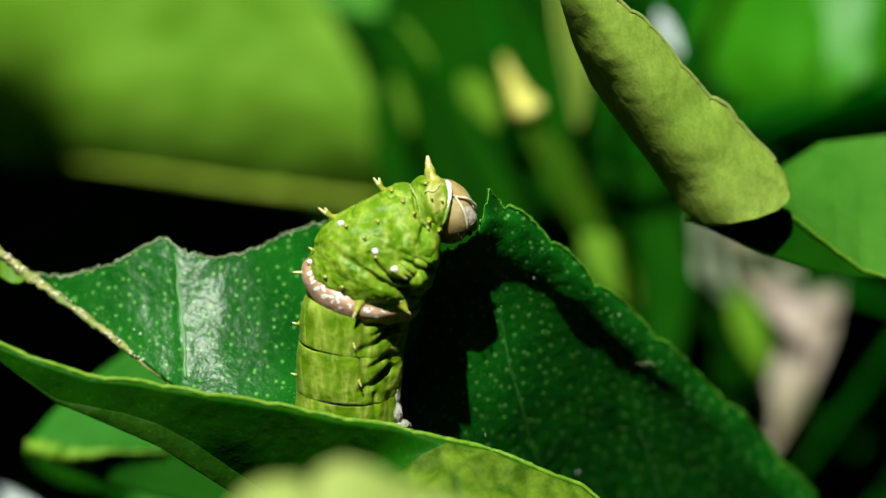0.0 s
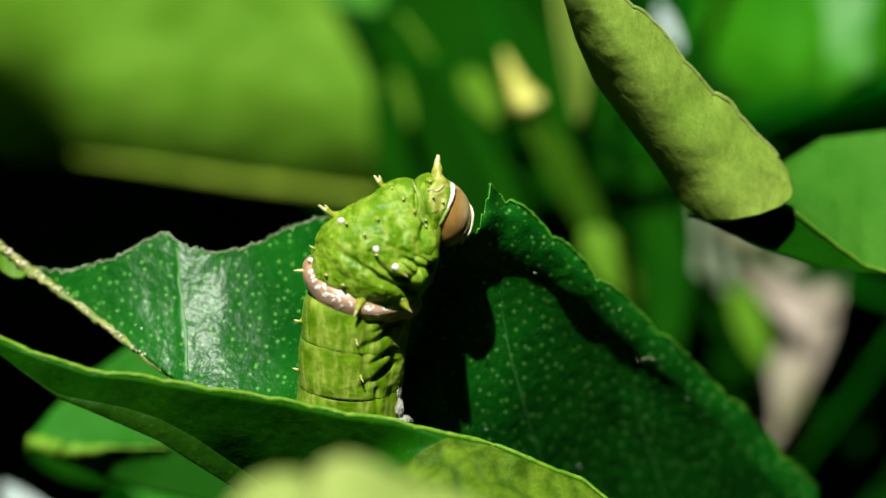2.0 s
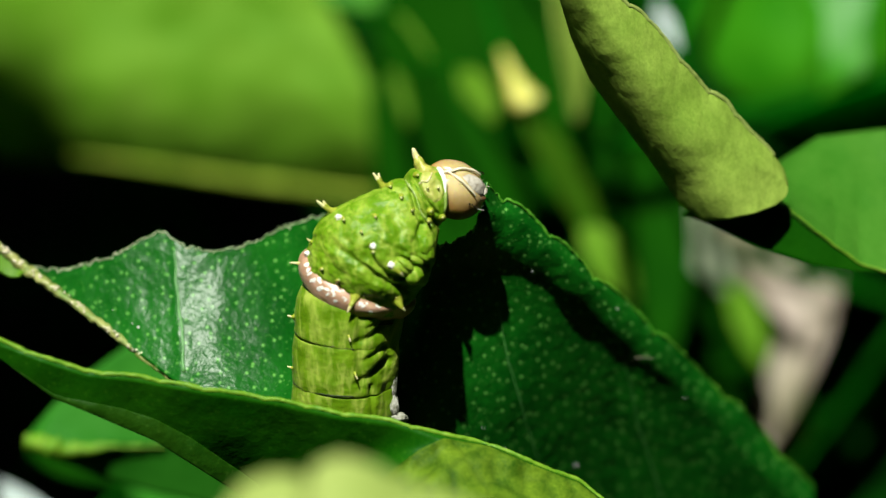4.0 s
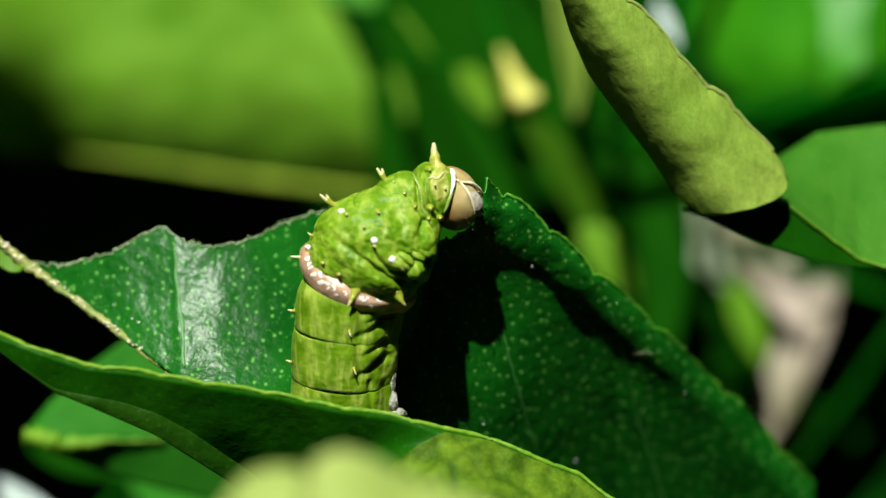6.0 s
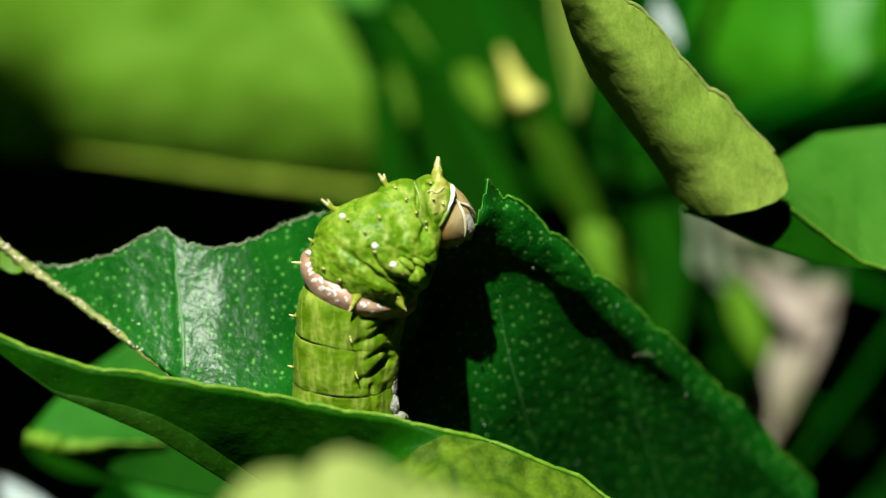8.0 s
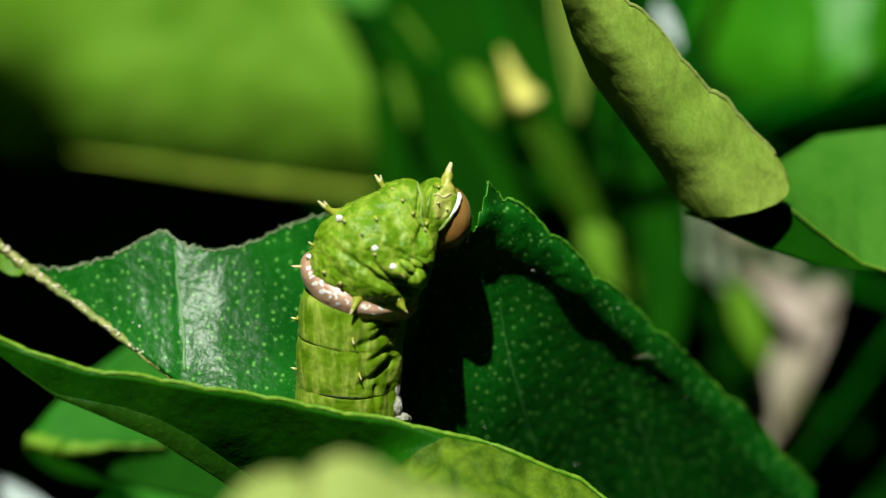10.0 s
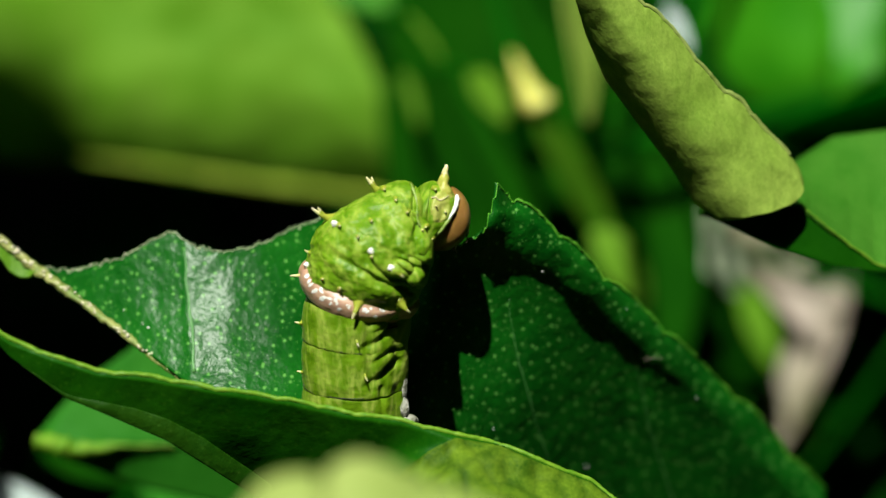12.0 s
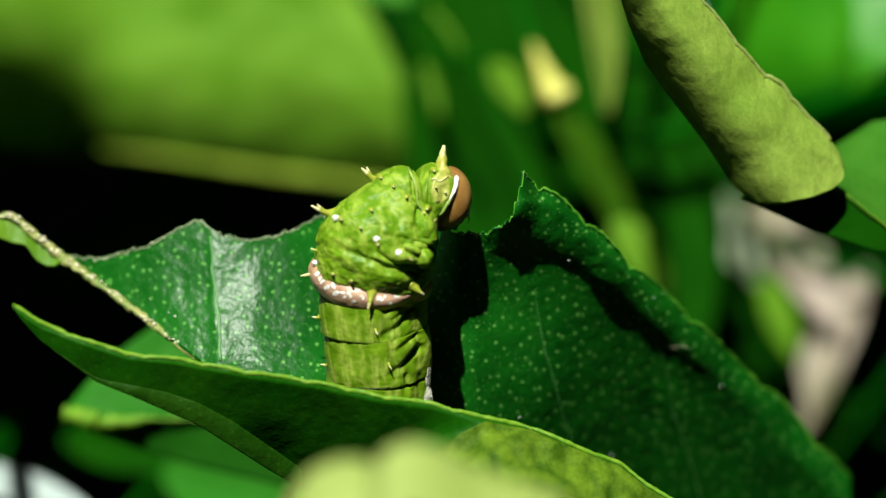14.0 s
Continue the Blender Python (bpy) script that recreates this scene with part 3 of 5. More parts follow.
# ---- the leaf in front ----
def front_leaf():
    base = (62, -22, -30)
    leaf = thing("front_citrus_leaf", base, "dark green citrus leaf whose light scalloped edge rises before the caterpillar", "leaf", LEAVES)
    xs = np.linspace(-37.7, 17.95, 460)
    top = line([(-38.72, -5.4), (-35.55, -7.71), (-32.15, -9.02), (-28.52, -10.2), (-24.66, -10.61), (-18.32, -11.74), (-12.88, -12.56), (-8.34, -13.6), (-4.26, -14.1), (0.27, -15.37), (3.9, -16.05), (7.53, -17.64), (11.15, -19), (13.42, -20.81), (17.95, -23.53)], xs)
    edge = teeth(xs, 0.24, 4.6, 11)
    bottom = line([(-37.7, -6.3), (-37.2, -7.2), (-35.55, -9.02), (-31.01, -12.38), (-28.29, -13.47), (-22.85, -15.82), (-16.96, -19.54), (-11.97, -22.4), (0.73, -25.8), (17.95, -26.7)], xs)

    def depth(x, z, v, t):
        fall = t - z
        lit = float(smoothstep(-5.5, 1.5, x + 0.8 * (fall - 2)))
        dark = -8.6 + (0.50 + 0.22 * float(smoothstep(-31, -14, x))) * fall + 0.03 * fall ** 2 * 0.6 + 0.08 * x
        flare = -8.5 - 0.75 * fall + 0.10 * x + 0.25 * math.sin(fall * 1.6 + x * 0.7) * lit
        return dark * (1 - lit) + flare * lit + 0.9 * max(0.0, 0.42 - fall) ** 1.2 + 0.03 * noise.noise((x * 1.2, z * 1.2, 4)) + 0.25 * noise.noise((x * 0.3, z * 0.3, 9))

    part("blade", sheet(xs, top, bottom, depth, 44, 0.28, 1.3, edge), FRONT, leaf)
    rim = [seen(x, z + e, float(depth(x, z, 1, z)) + 0.1) for x, z, e in zip(xs, top, edge)]
    part("margin", tube(rim, [0.20, 0.19, 0.20], 8, len(rim), rough=0.4), MARGIN, leaf, "light green scalloped margin")
    # the curled flap of the same leaf, its yellower back to the sun
    fx = np.linspace(-6.53, 17.95, 200)
    ft = line([(-6.53, -20.81), (-3.81, -18.09), (-1.77, -16.55), (0.27, -15.55), (3.9, -16.19), (7.53, -17.77), (11.15, -19.13), (13.42, -20.95), (17.95, -23.67)], fx)
    part("curled_flap", sheet(fx, ft, ft * 0 - 26.25, lambda x, z, v, t: -9.5 + 0.10 * x - 0.75 * (t - z) + 0.3 * math.sin((t - z) * 1.7 + x * 0.8) + 0.25 * noise.noise((x * 0.6, z * 0.6, 2)), 24, 0.26, 1.3), FLAP, leaf, "yellow-green curled underside")
    # the lower side of the blade, rolled forward, its green darkened against the sun
    lx = np.linspace(-34.6, -14.5, 140)
    lz = np.interp(lx, xs, bottom) - 0.02
    lt = np.interp(lx, xs, top)
    roll = line([(-34.6, 0.05), (-30, 0.45), (-25.5, 1.5), (-20, 2.1), (-16.5, 1.9), (-14.5, 1.6)], lx)

    def rolled(x, z, v, t):
        height = float(np.interp(x, lx, roll))
        crest = float(np.interp(x, lx, lz)) + height
        y = float(depth(x, crest, 0, float(np.interp(x, lx, lt)))) - 0.06 - 0.22 * (z - crest)
        return y - 0.12 * math.sin(math.pi * v) * min(1.0, height) + 0.06 * noise.noise((x * 0.9, z * 0.9, 12))

    part("lower_edge", sheet(lx, lz + roll, lz, rolled, 14, 0.08), ROLLED, leaf, "rolled lower edge, its green darkened against the sun")
    part("petiole", tube([seen(17.05, -24.66, -9), (45, -16, -31), base], [0.5, 0.6, 0.8], 10, 14), TWIG, leaf)
    return leaf


# ---- blurred growth close to the lens ----
def near_growth():
    base = (-2, -64, -33)
    leaf = thing("young_shoot_tip", base, "pale yellow-green young leaf tips close to the lens", "leaf", LEAVES)
    for pts, low in (
        (((-17.86, -21.54), (-16.05, -19.27), (-14.01, -18.36), (-11.74, -18.27), (-9.25, -19.9), (-6.53, -21.54)), 0),
        (((-11.97, -21.54), (-10.16, -17.68), (-7.89, -16.82), (-5.4, -17.55), (-2.9, -19.04), (0.27, -20.09), (4.35, -21.54)), -1.5),
    ):
        xs = np.linspace(pts[0][0], pts[-1][0], 80)
        top = line(pts, xs)
        part("leaflet", sheet(xs, top, top - 7 - low, lambda x, z, v, t: -64 + low - 0.9 * (t - z) + 0.04 * (t - z) ** 2, 20, 0.4), TIP, leaf)
    part("petiole", tube([(-5, -64, -25), base], [1.0, 1.0], 10, 8), TWIG, leaf)
    return leaf


# ---- leaf below, behind the front leaf ----
def lower_leaf():
    base = (-48, 34, -36)
    leaf = thing("lower_citrus_leaf", base, "light green folded citrus leaf with a yellow edge lying low", "leaf", LEAVES)
    xs = np.linspace(-33.51, -14.24, 120)
    top = line([(-33.51, -15.64), (-31.47, -13.19), (-28.75, -10.65), (-25.12, -8.03), (-21.94, -6.39), (-19.22, -5.85), (-14.24, -6.08)], xs)
    crease = line([(-33.51, -15.82), (-31.92, -16.14), (-30.11, -16.55), (-26.48, -16.28), (-22.4, -16.28), (-14.24, -18.54)], xs)
    low = line([(-33.51, -15.91), (-31.01, -17.41), (-27.84, -18.54), (-23.76, -19.81), (-17.41, -21.26), (-14.24, -22.17)], xs)
    part("blade", sheet(xs, top, crease, lambda x, z, v, t: 29 + 1.5 * v + 0.05 * x + 0.2 * noise.noise((x * 0.5, z * 0.5, 2)), 18, 0.3), LOW, leaf)
    part("folded_half", sheet(xs, crease - 0.02, low, lambda x, z, v, t: 29.2 + 1.9 * (1 - v) + 0.05 * x, 14, 0.3), LOW, leaf, "dark shaded half of the fold")
    edge = [seen(x, z, 28.8 + 0.05 * x) for x, z in zip(xs, crease)][:70]
    part("margin", tube(edge, [0.6, 0.85, 0.5, 0.22, 0.13, 0.10], 8, 70, rough=0.9), MARGIN, leaf, "yellow-green edge")
    part("petiole", tube([seen(-14.24, -21.04, 32), (-24, 33, -34), base], [0.5, 0.7, 0.8], 8, 12), TWIG, leaf)
    return leaf


# ---- upper right leaf and the one under it ----
def hanging_leaf():
    base = (6, 0, 50)
    leaf = thing("hanging_citrus_leaf", base, "pale yellow-green citrus leaf showing its netted underside", "leaf", LEAVES)
    xs = np.linspace(9.25, 27.84, 260)
    top = line([(9.25, 24.98), (11.15, 22.71), (13.87, 19.99), (16.59, 18), (18.86, 15.1), (20.9, 12.6), (22.94, 11.2), (24.76, 8.89), (26.57, 7.3), (27.48, 5.85), (27.79, 4.85), (27.84, 4.44)], xs)
    edge = teeth(xs, 0.34, 2.6, 6)
    bottom = line([(9.25, 20.27), (10.34, 16.59), (11.8, 13.19), (14.0, 10.2), (16.55, 6.85), (19.0, 3.2), (20.9, 1.77), (22.94, 1.86), (25.21, 2.4), (26.8, 3.04), (27.57, 3.67), (27.84, 4.26)], xs)

    def depth(x, z, v, t):
        h = z - (19.7 - 1.496 * (x - 9.3))
        return -6.0 + 0.60 * (x - 12) + 0.084 * max(0.0, 6.3 - h) ** 2 + 4 * max(0.0, v - 0.6) ** 1.5 + 0.25 * noise.noise((x * 0.3, z * 0.3, 4)) + 0.04 * noise.noise((x * 1.1, z * 1.1, 8))

    part("blade", sheet(xs, top, bottom, depth, 40, 0.3, 1.0, edge), UNDER, leaf)
    rim = [seen(x, z + e, float(depth(x, z, 1, z)) + 0.05) for x, z, e in zip(xs, top, edge)]
    part("margin", tube(rim[:-16], [0.12, 0.20, 0.16, 0.22, 0.16], 8, len(rim) - 16, rough=0.3), TIP, leaf, "pale rolled edge")
    part("petiole", tube([seen(10.6, 23.5, -4.5), (10, -3, 34), base], [0.4, 0.6, 0.9], 8, 12), TWIG, leaf)
    return leaf


def right_leaf():
    base = (66, 22, 8)
    leaf = thing("right_citrus_leaf", base, "bright green citrus leaf with a dark half folded under", "leaf", LEAVES)
    xs = np.linspace(19.54, 41.53, 180)
    top = line([(19.54, 2.54), (23.4, 4.13), (27.48, 6.85), (30.2, 8.57), (35.55, 9.2), (41.53, 8.66)], xs)
    crease = line([(19.54, 2.42), (23.0, 2.9), (26.6, 3.3), (27.9, 2.8), (29.7, 1.3), (32.0, -0.5), (33.8, -1.75), (35.55, -2.25), (41.53, -2.6)], xs) + teeth(xs, 0.12, 1.6, 2)
    bottom = line([(19.54, 2.31), (21.58, 1.5), (25.66, -0.36), (30.2, -1.81), (33.4, -2.25), (35.55, -2.33), (41.53, -2.68)], xs)

    def depth(x, z, v, t):
        rib = 0.25 * abs(math.sin((x * 0.55 + z * 0.9) * 1.6)) ** 6
        return 6 + 12 * v ** 0.9 + 0.1 * (x - 25) - 0.12 * rib + 0.3 * noise.noise((x * 0.3, z * 0.3, 14))

    def under(x, z, v, t):
        return 6.1 + 0.1 * (x - 25) - 0.1 * (t - z) + 0.2 * noise.noise((x * 0.3, z * 0.3, 16))

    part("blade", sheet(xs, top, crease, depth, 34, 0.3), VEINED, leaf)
    # this half's shade is put into its darker green
    part("folded_half", sheet(xs, crease - 0.03, bottom, under, 16, 0.25), INNER, leaf, "half folded under, its shade put into a darker green")
    rim = [seen(x, z, float(depth(x, z, 0, z)) - 0.02) for x, z in zip(xs, crease)]
    part("margin", tube(rim[66:], [0.04, 0.10, 0.12], 8, len(rim) - 66, rough=0.5), MARGIN, leaf, "light green edge")
    part("petiole", tube([seen(41.08, 2.77, 10), (58, 16, 6), base], [0.6, 0.8, 1.0], 8, 12), TWIG, leaf)
    return leaf


# ---- out of focus behind ----
FAR = 1.8       # how much deeper the growth behind lies than the plan's depths


def far(x, z, y):
    return seen(x, z, y * FAR)


def grown(y):
    """How much larger a thing is built when it stands at the greater depth."""
    return (1 + y * FAR / REACH) / (1 + y / REACH)


def broad_leaf():
    """The big leaf that arches behind, lit on its crown and turned under along its lower side."""
    base = (-120, 110, 60)
    leaf = thing("broad_citrus_leaf", base, "broad sunlit yellow-green citrus leaf arching behind", "leaf", LEAVES)
    xs = np.linspace(-50, -3.9, 180)
    top = line([(-50, 29), (-31.01, 29), (-15.41, 26.44), (-11.3, 22.26), (-9.1, 19.09), (-7.2, 15.91), (-5.8, 12.74), (-4.6, 9.11), (-3.9, 5.94)], xs)
    bottom = line([(-50, 8.2), (-35.55, 6.6), (-26.48, 6.0), (-17.41, 5.1), (-8.34, 4.1), (-4.7, 4.0), (-3.9, 4.6)], xs)

    def depth(x, z, v, t):
        rib = (x + 17.0) - 0.95 * (21 - z)
        h = z - (6.2 - 0.09 * (x + 35))
        turned = 0.22 * max(0.0, -27.5 - x) ** 2 * float(smoothstep(27, 13, z))
        side = 0.16 * max(0.0, rib) ** 1.3
        return 58 * FAR - turned + 0.15 * h + 0.092 * max(0.0, 9.5 - h) ** 2 + side + 0.5 * math.exp(-(rib / 1.6) ** 2) + 0.8 * noise.noise((x * 0.10, z * 0.10, 3)) + 0.35 * noise.noise((x * 0.3, z * 0.3, 8))

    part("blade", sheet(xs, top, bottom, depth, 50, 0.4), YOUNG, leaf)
    edge = [far(-31.0, 7.1, 61), far(-24.0, 6.2, 60.5), far(-17.41, 5.2, 60), far(-10.16, 4.25, 60), far(-4.26, 3.5, 61)]
    part("lower_edge", tube(edge, [0.1, 0.35, 0.55, 0.62, 0.6, 0.5], 10, 40, rough=0.5), STRIP, leaf, "pale thick lower edge")
    part("petiole", tube([far(-49, 10.93, 60), (-100, 100, 50), base], [1.2, 1.4, 1.6], 8, 12), TWIG, leaf)


def arched_leaf():
    """The rounded end of a bright leaf above, cupped, with one side shining."""
    base = (92, 93, 110)
    leaf = thing("bright_far_leaf", base, "bright green leaf with a pale shining side in the sun", "leaf", LEAVES)
    xs = np.linspace(19.9, 40.5, 120)
    top = line([(19.9, 19.2), (21.5, 26), (24, 30), (36, 31), (40.5, 24)], xs)
    bottom = line([(19.9, 18.4), (21.0, 14.9), (22.6, 12.6), (24.6, 11.0), (27.5, 10.3), (30.6, 11.4), (33.2, 13.2), (36.5, 14.4), (40.5, 15.5)], xs)

    def depth(x, z, v, t):
        shine = float(smoothstep(29.4, 30.9, x)) * float(smoothstep(35.4, 34.0, x))
        y = 0.06 * (x - 29) ** 2 * float(smoothstep(30.5, 24, x)) + 0.10 * max(0.0, 15.5 - z) ** 2
        y += 0.30 * (30.0 - min(x, 30.0))
        y += -0.13 * (min(max(x, 30.0), 34.6) - 30.0) + 0.55 * max(0.0, x - 34.6)
        y += 0.49 * shine * (z - 20)
        return 52 * FAR + y + 0.3 * noise.noise((x * 0.3, z * 0.3, 21))

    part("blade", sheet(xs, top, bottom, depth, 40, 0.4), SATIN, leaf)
    part("petiole", tube([far(30, 30, 56), (70, 98, 90), base], [0.8, 1.0, 1.4], 8, 14), TWIG, leaf)


def far_leaves():
    def simple(name, label, tip, foot, width, face, mat, cup=0.2, curl=0.05, join=None, wave=0.0):
        """An oval leaf from its foot to its tip (places given by sight and depth), its stalk running to the stem."""
        b, t = Vector(far(*foot)), Vector(far(*tip))
        l = thing(name, join or b, label, "leaf", LEAVES)
        part("blade", placed(oval_leaf((t - b).length, width * grown(tip[2]), cup, curl, 0.35, 40, 16, wave), aim(b, t, face)), mat, l)
        if join:
            part("petiole", tube([b + (t - b) * 0.03, b + Vector((2, 26, 2)), join], [0.4, 0.45, 0.6], 8, 16), SHADE, l)
        return l

    j = [(92, 93, z) for z in (-80, -60, -40, -20, 0, 20, 35, 50, 70)]
    down = (0.5, -0.45, -0.75)
    deep, inner, lit = "leaf deep in the bush, its shade put into near-black green", "citrus leaf inside the bush, shade put into its dark green", "small bright leaf added to stand in for a spot of sun"
    # turned to the sun, but coloured near-black to stand in for deep shade
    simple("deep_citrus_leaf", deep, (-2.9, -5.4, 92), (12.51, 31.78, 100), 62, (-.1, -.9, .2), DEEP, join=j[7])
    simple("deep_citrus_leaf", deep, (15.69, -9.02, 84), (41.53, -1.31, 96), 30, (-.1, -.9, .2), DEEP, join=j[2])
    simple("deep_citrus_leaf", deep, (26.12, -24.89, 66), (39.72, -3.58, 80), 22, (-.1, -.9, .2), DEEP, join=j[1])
    # inner leaves, mostly sun-facing; their shade comes from the darkened green
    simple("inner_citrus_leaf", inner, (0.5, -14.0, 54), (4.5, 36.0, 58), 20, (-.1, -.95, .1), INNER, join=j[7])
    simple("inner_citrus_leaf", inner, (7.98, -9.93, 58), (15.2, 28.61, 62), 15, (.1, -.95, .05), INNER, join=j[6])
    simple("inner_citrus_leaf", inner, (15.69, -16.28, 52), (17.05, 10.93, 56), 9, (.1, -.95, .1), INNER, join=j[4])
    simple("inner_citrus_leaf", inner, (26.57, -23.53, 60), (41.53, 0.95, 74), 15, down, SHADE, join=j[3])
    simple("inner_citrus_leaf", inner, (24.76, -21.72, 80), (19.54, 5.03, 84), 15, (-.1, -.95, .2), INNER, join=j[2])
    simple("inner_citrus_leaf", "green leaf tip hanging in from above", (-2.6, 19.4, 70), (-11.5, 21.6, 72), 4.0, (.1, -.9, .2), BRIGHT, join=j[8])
    # small bright leaves added in place of sun dapples on the dark leaves
    simple("bright_spot_leaf", lit, (4.4, 9.7, 46), (1.6, 14.0, 46), 4.2, (.75, -.6, .1), YOUNG, join=j[5])
    simple("bright_spot_leaf", lit, (-0.63, 15.0, 46), (-3.4, 18.4, 47), 1.5, (.95, -.3, .0), YOUNG, join=j[6])
    simple("bright_spot_leaf", lit, (-2.4, 9.6, 52), (-3.81, 13.8, 53), 1.8, (.85, -.5, .1), YOUNG, join=j[5])
    simple("dimmed_leaf", "green leaf below the leaf joint, half light put into its colour", (14.2, -2.0, 47), (6.6, 10.8, 46), 5.4, (.85, -.5, .06), OLIVE, join=j[4])
    simple("bright_spot_leaf", "yellow-green leaf added to stand in for a bright spot", (15.9, -5.0, 45), (11.4, 1.4, 45), 4.6, (.3, -.75, .5), YOUNG, join=j[3])
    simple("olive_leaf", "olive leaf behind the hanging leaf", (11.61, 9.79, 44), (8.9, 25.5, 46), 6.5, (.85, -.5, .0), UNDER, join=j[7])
    simple("shaded_far_leaf", "dark green leaf turned from the sun, shade also in its colour", (26.2, 8.4, 34), (40.5, 12.9, 40), 7.4, down, SHADE, join=j[5])
    simple("dry_pale_leaf", "pale dry pinkish grey leaf", (25.6, -16.4, 58), (31.6, -2.6, 61), 4.6, (-.5, -.8, .2), DRY, 0.5, join=j[2])
    simple("dry_pale_leaf", "pale dry pinkish grey leaf", (29.6, -7.6, 58), (22.8, 3.2, 61), 5.4, (.3, -.85, .2), DRY, 0.4, join=j[3])
    simple("bright_spot_leaf", "narrow yellow-green leaf beside the dry leaves", (26.0, -10.0, 54), (23.4, -3.2, 55), 3.2, (.3, -.75, .5), YOUNG, join=j[4])
    simple("dry_pale_leaf", "pale dry grey-green leaf", (24.6, -5.0, 62), (18.0, 4.0, 64), 4.2, (-.1, -.9, .2), PALE, join=j[1])
    simple("pale_leaf_back", "leaf back lying low behind, white glare put into its colour", (-29.5, -22.6, 30), (-41.44, -18.6, 34), 4, (-.3, -.5, .9), GLARE, join=(-62, 58, -46))
    simple("low_far_leaf", "mid-green leaf lying low behind the front leaf", (-12, -21.5, 34), (-25, -19.0, 40), 8, (.3, -.9, .0), LOW, join=(-52, 62, -46))
    simple("low_far_leaf", "low leaf in the bush, its dimness put into the green", (-22.5, -18.4, 40), (-33, -16.4, 44), 4, (.1, -.9, .1), INNER, join=(-62, 66, -46))
    simple("olive_leaf", "olive leaf edge low behind the eaten leaf", (30.2, -18.54, 66), (27.7, -12.65, 70), 3.2, (-.1, -.9, .3), STRIP, join=j[1])
    simple("pale_leaf_back", "small pale leaf back between the leaves", (19.0, 15.6, 40), (17.2, 19.2, 42), 1.25, (-.1, -.9, .3), GLARE, join=j[7])
    bud = thing("pale_bud_scar", (92, 93, 30), "pale yellow leaf joint on a green twig", "bud")
    part("twig", tube([far(2.77, 22.5, 50), far(4.3, 16.8, 49), far(6.5, 11.4, 48), (16, 92, 10), (92, 93, 30)], [0.6, 0.8, 1.0, 1, 1.2], 10, 30), SHADE, bud)
    part("joint", tube([far(4.8, 15.4, 47), far(5.7, 13.2, 46.5), far(6.8, 10.9, 46)], [0.2, 0.8, 1.6], 12, 10), BUD, bud)
    part("scar", tube([far(6.2, 10.9, 45.5), far(7.9, 11.7, 45.5)], [0.8, 0.6], 10, 6), BUD, bud)
    stalk = thing("curved_stalk", (80, 100, 150), "dark green curved leaf stalk", "twig")
    part("stalk", tube([far(19.9, 12.6, 50), far(19.4, 15.6, 50), far(20.0, 18.6, 51), far(21.8, 23.0, 52), (50, 84, 70), (80, 100, 150)], [0.7, 0.8, 0.9, 0.9, 1, 1.4], 10, 36), SHADE, stalk)


# ---- the caterpillar ----
def carve(marks, px, pz):
    """The height that folds and swellings add at (px, pz): each is a line, its width, and its height at both ends."""
    h = np.zeros_like(px)
    for pts, width, h0, h1 in marks:
        p = np.array(spline([(x, z, 0) for x, z in pts], 70))[:, :2] if len(pts) > 1 else np.array(pts)
        d2 = (px[:, None] - p[:, 0]) ** 2 + (pz[:, None] - p[:, 1]) ** 2
        k = d2.argmin(axis=1)
        along = k / max(len(p) - 1, 1)
        h += (h0 + (h1 - h0) * along) * np.exp(-d2[np.arange(len(px)), k] / width ** 2)
    return h


def segment(a, b, profile, lumps=0.03, n=132, m=60, seed=0.0, flat=0.94, folds=0, marks=(), bold=False):
    """One body ring from a to b: its outline by (share of length, radius), skin a little lumpy and folded."""
    a, b = Vector(a), Vector(b)
    t = (b - a).normalized()
    side = Vector((t.z, 0, -t.x)).normalized()      # towards the belly
    other = t.cross(side)
    ss, rr = [p[0] for p in profile], [p[1] for p in profile]
    verts, outward, faces = [], [], []
    curve = spline([(s, r, 0) for s, r in zip(ss, rr)], m)
    for i, (s, r, _) in enumerate(curve):
        c = a + (b - a) * s
        for k in range(n):
            ph = 2 * math.pi * k / n
            belly = max(0.0, math.cos(ph))
            q = r * (1 + lumps * noise.noise(Vector((math.cos(ph) * 2.2, math.sin(ph) * 2.2, s * 3 + seed))) + lumps * 0.6 * noise.noise(Vector((math.cos(ph) * 4.5, math.sin(ph) * 4.5, s * 6 + seed))) + lumps * 0.36 * noise.noise(Vector((math.cos(ph) * 11, math.sin(ph) * 11, s * 13 + seed))))
            q *= 1 - 0.05 * folds * belly * (0.5 + 0.5 * math.cos(s * math.pi * 2 * folds))
            out = side * math.cos(ph) + other * (flat * math.sin(ph))
            verts.append(c + out * q)
            outward.append(out)
    if marks:
        v, o = np.array(verts), np.array(outward)
        k = 1 + v[:, 1] / REACH
        near = smoothstep(0.12, -0.40, o[:, 1]) if bold else smoothstep(0.0, -0.5, o[:, 1])
        v += o * (carve(marks, v[:, 0] / k, v[:, 2] / k) * near)[:, None]
        verts = v.tolist()
    for i in range(m - 1):
        for k in range(n):
            faces.append((i * n + k, i * n + (k + 1) % n, (i + 1) * n + (k + 1) % n, (i + 1) * n + k))
    faces.append(tuple(range(n))[::-1])
    faces.append(tuple((m - 1) * n + k for k in range(n)))
    return verts, faces


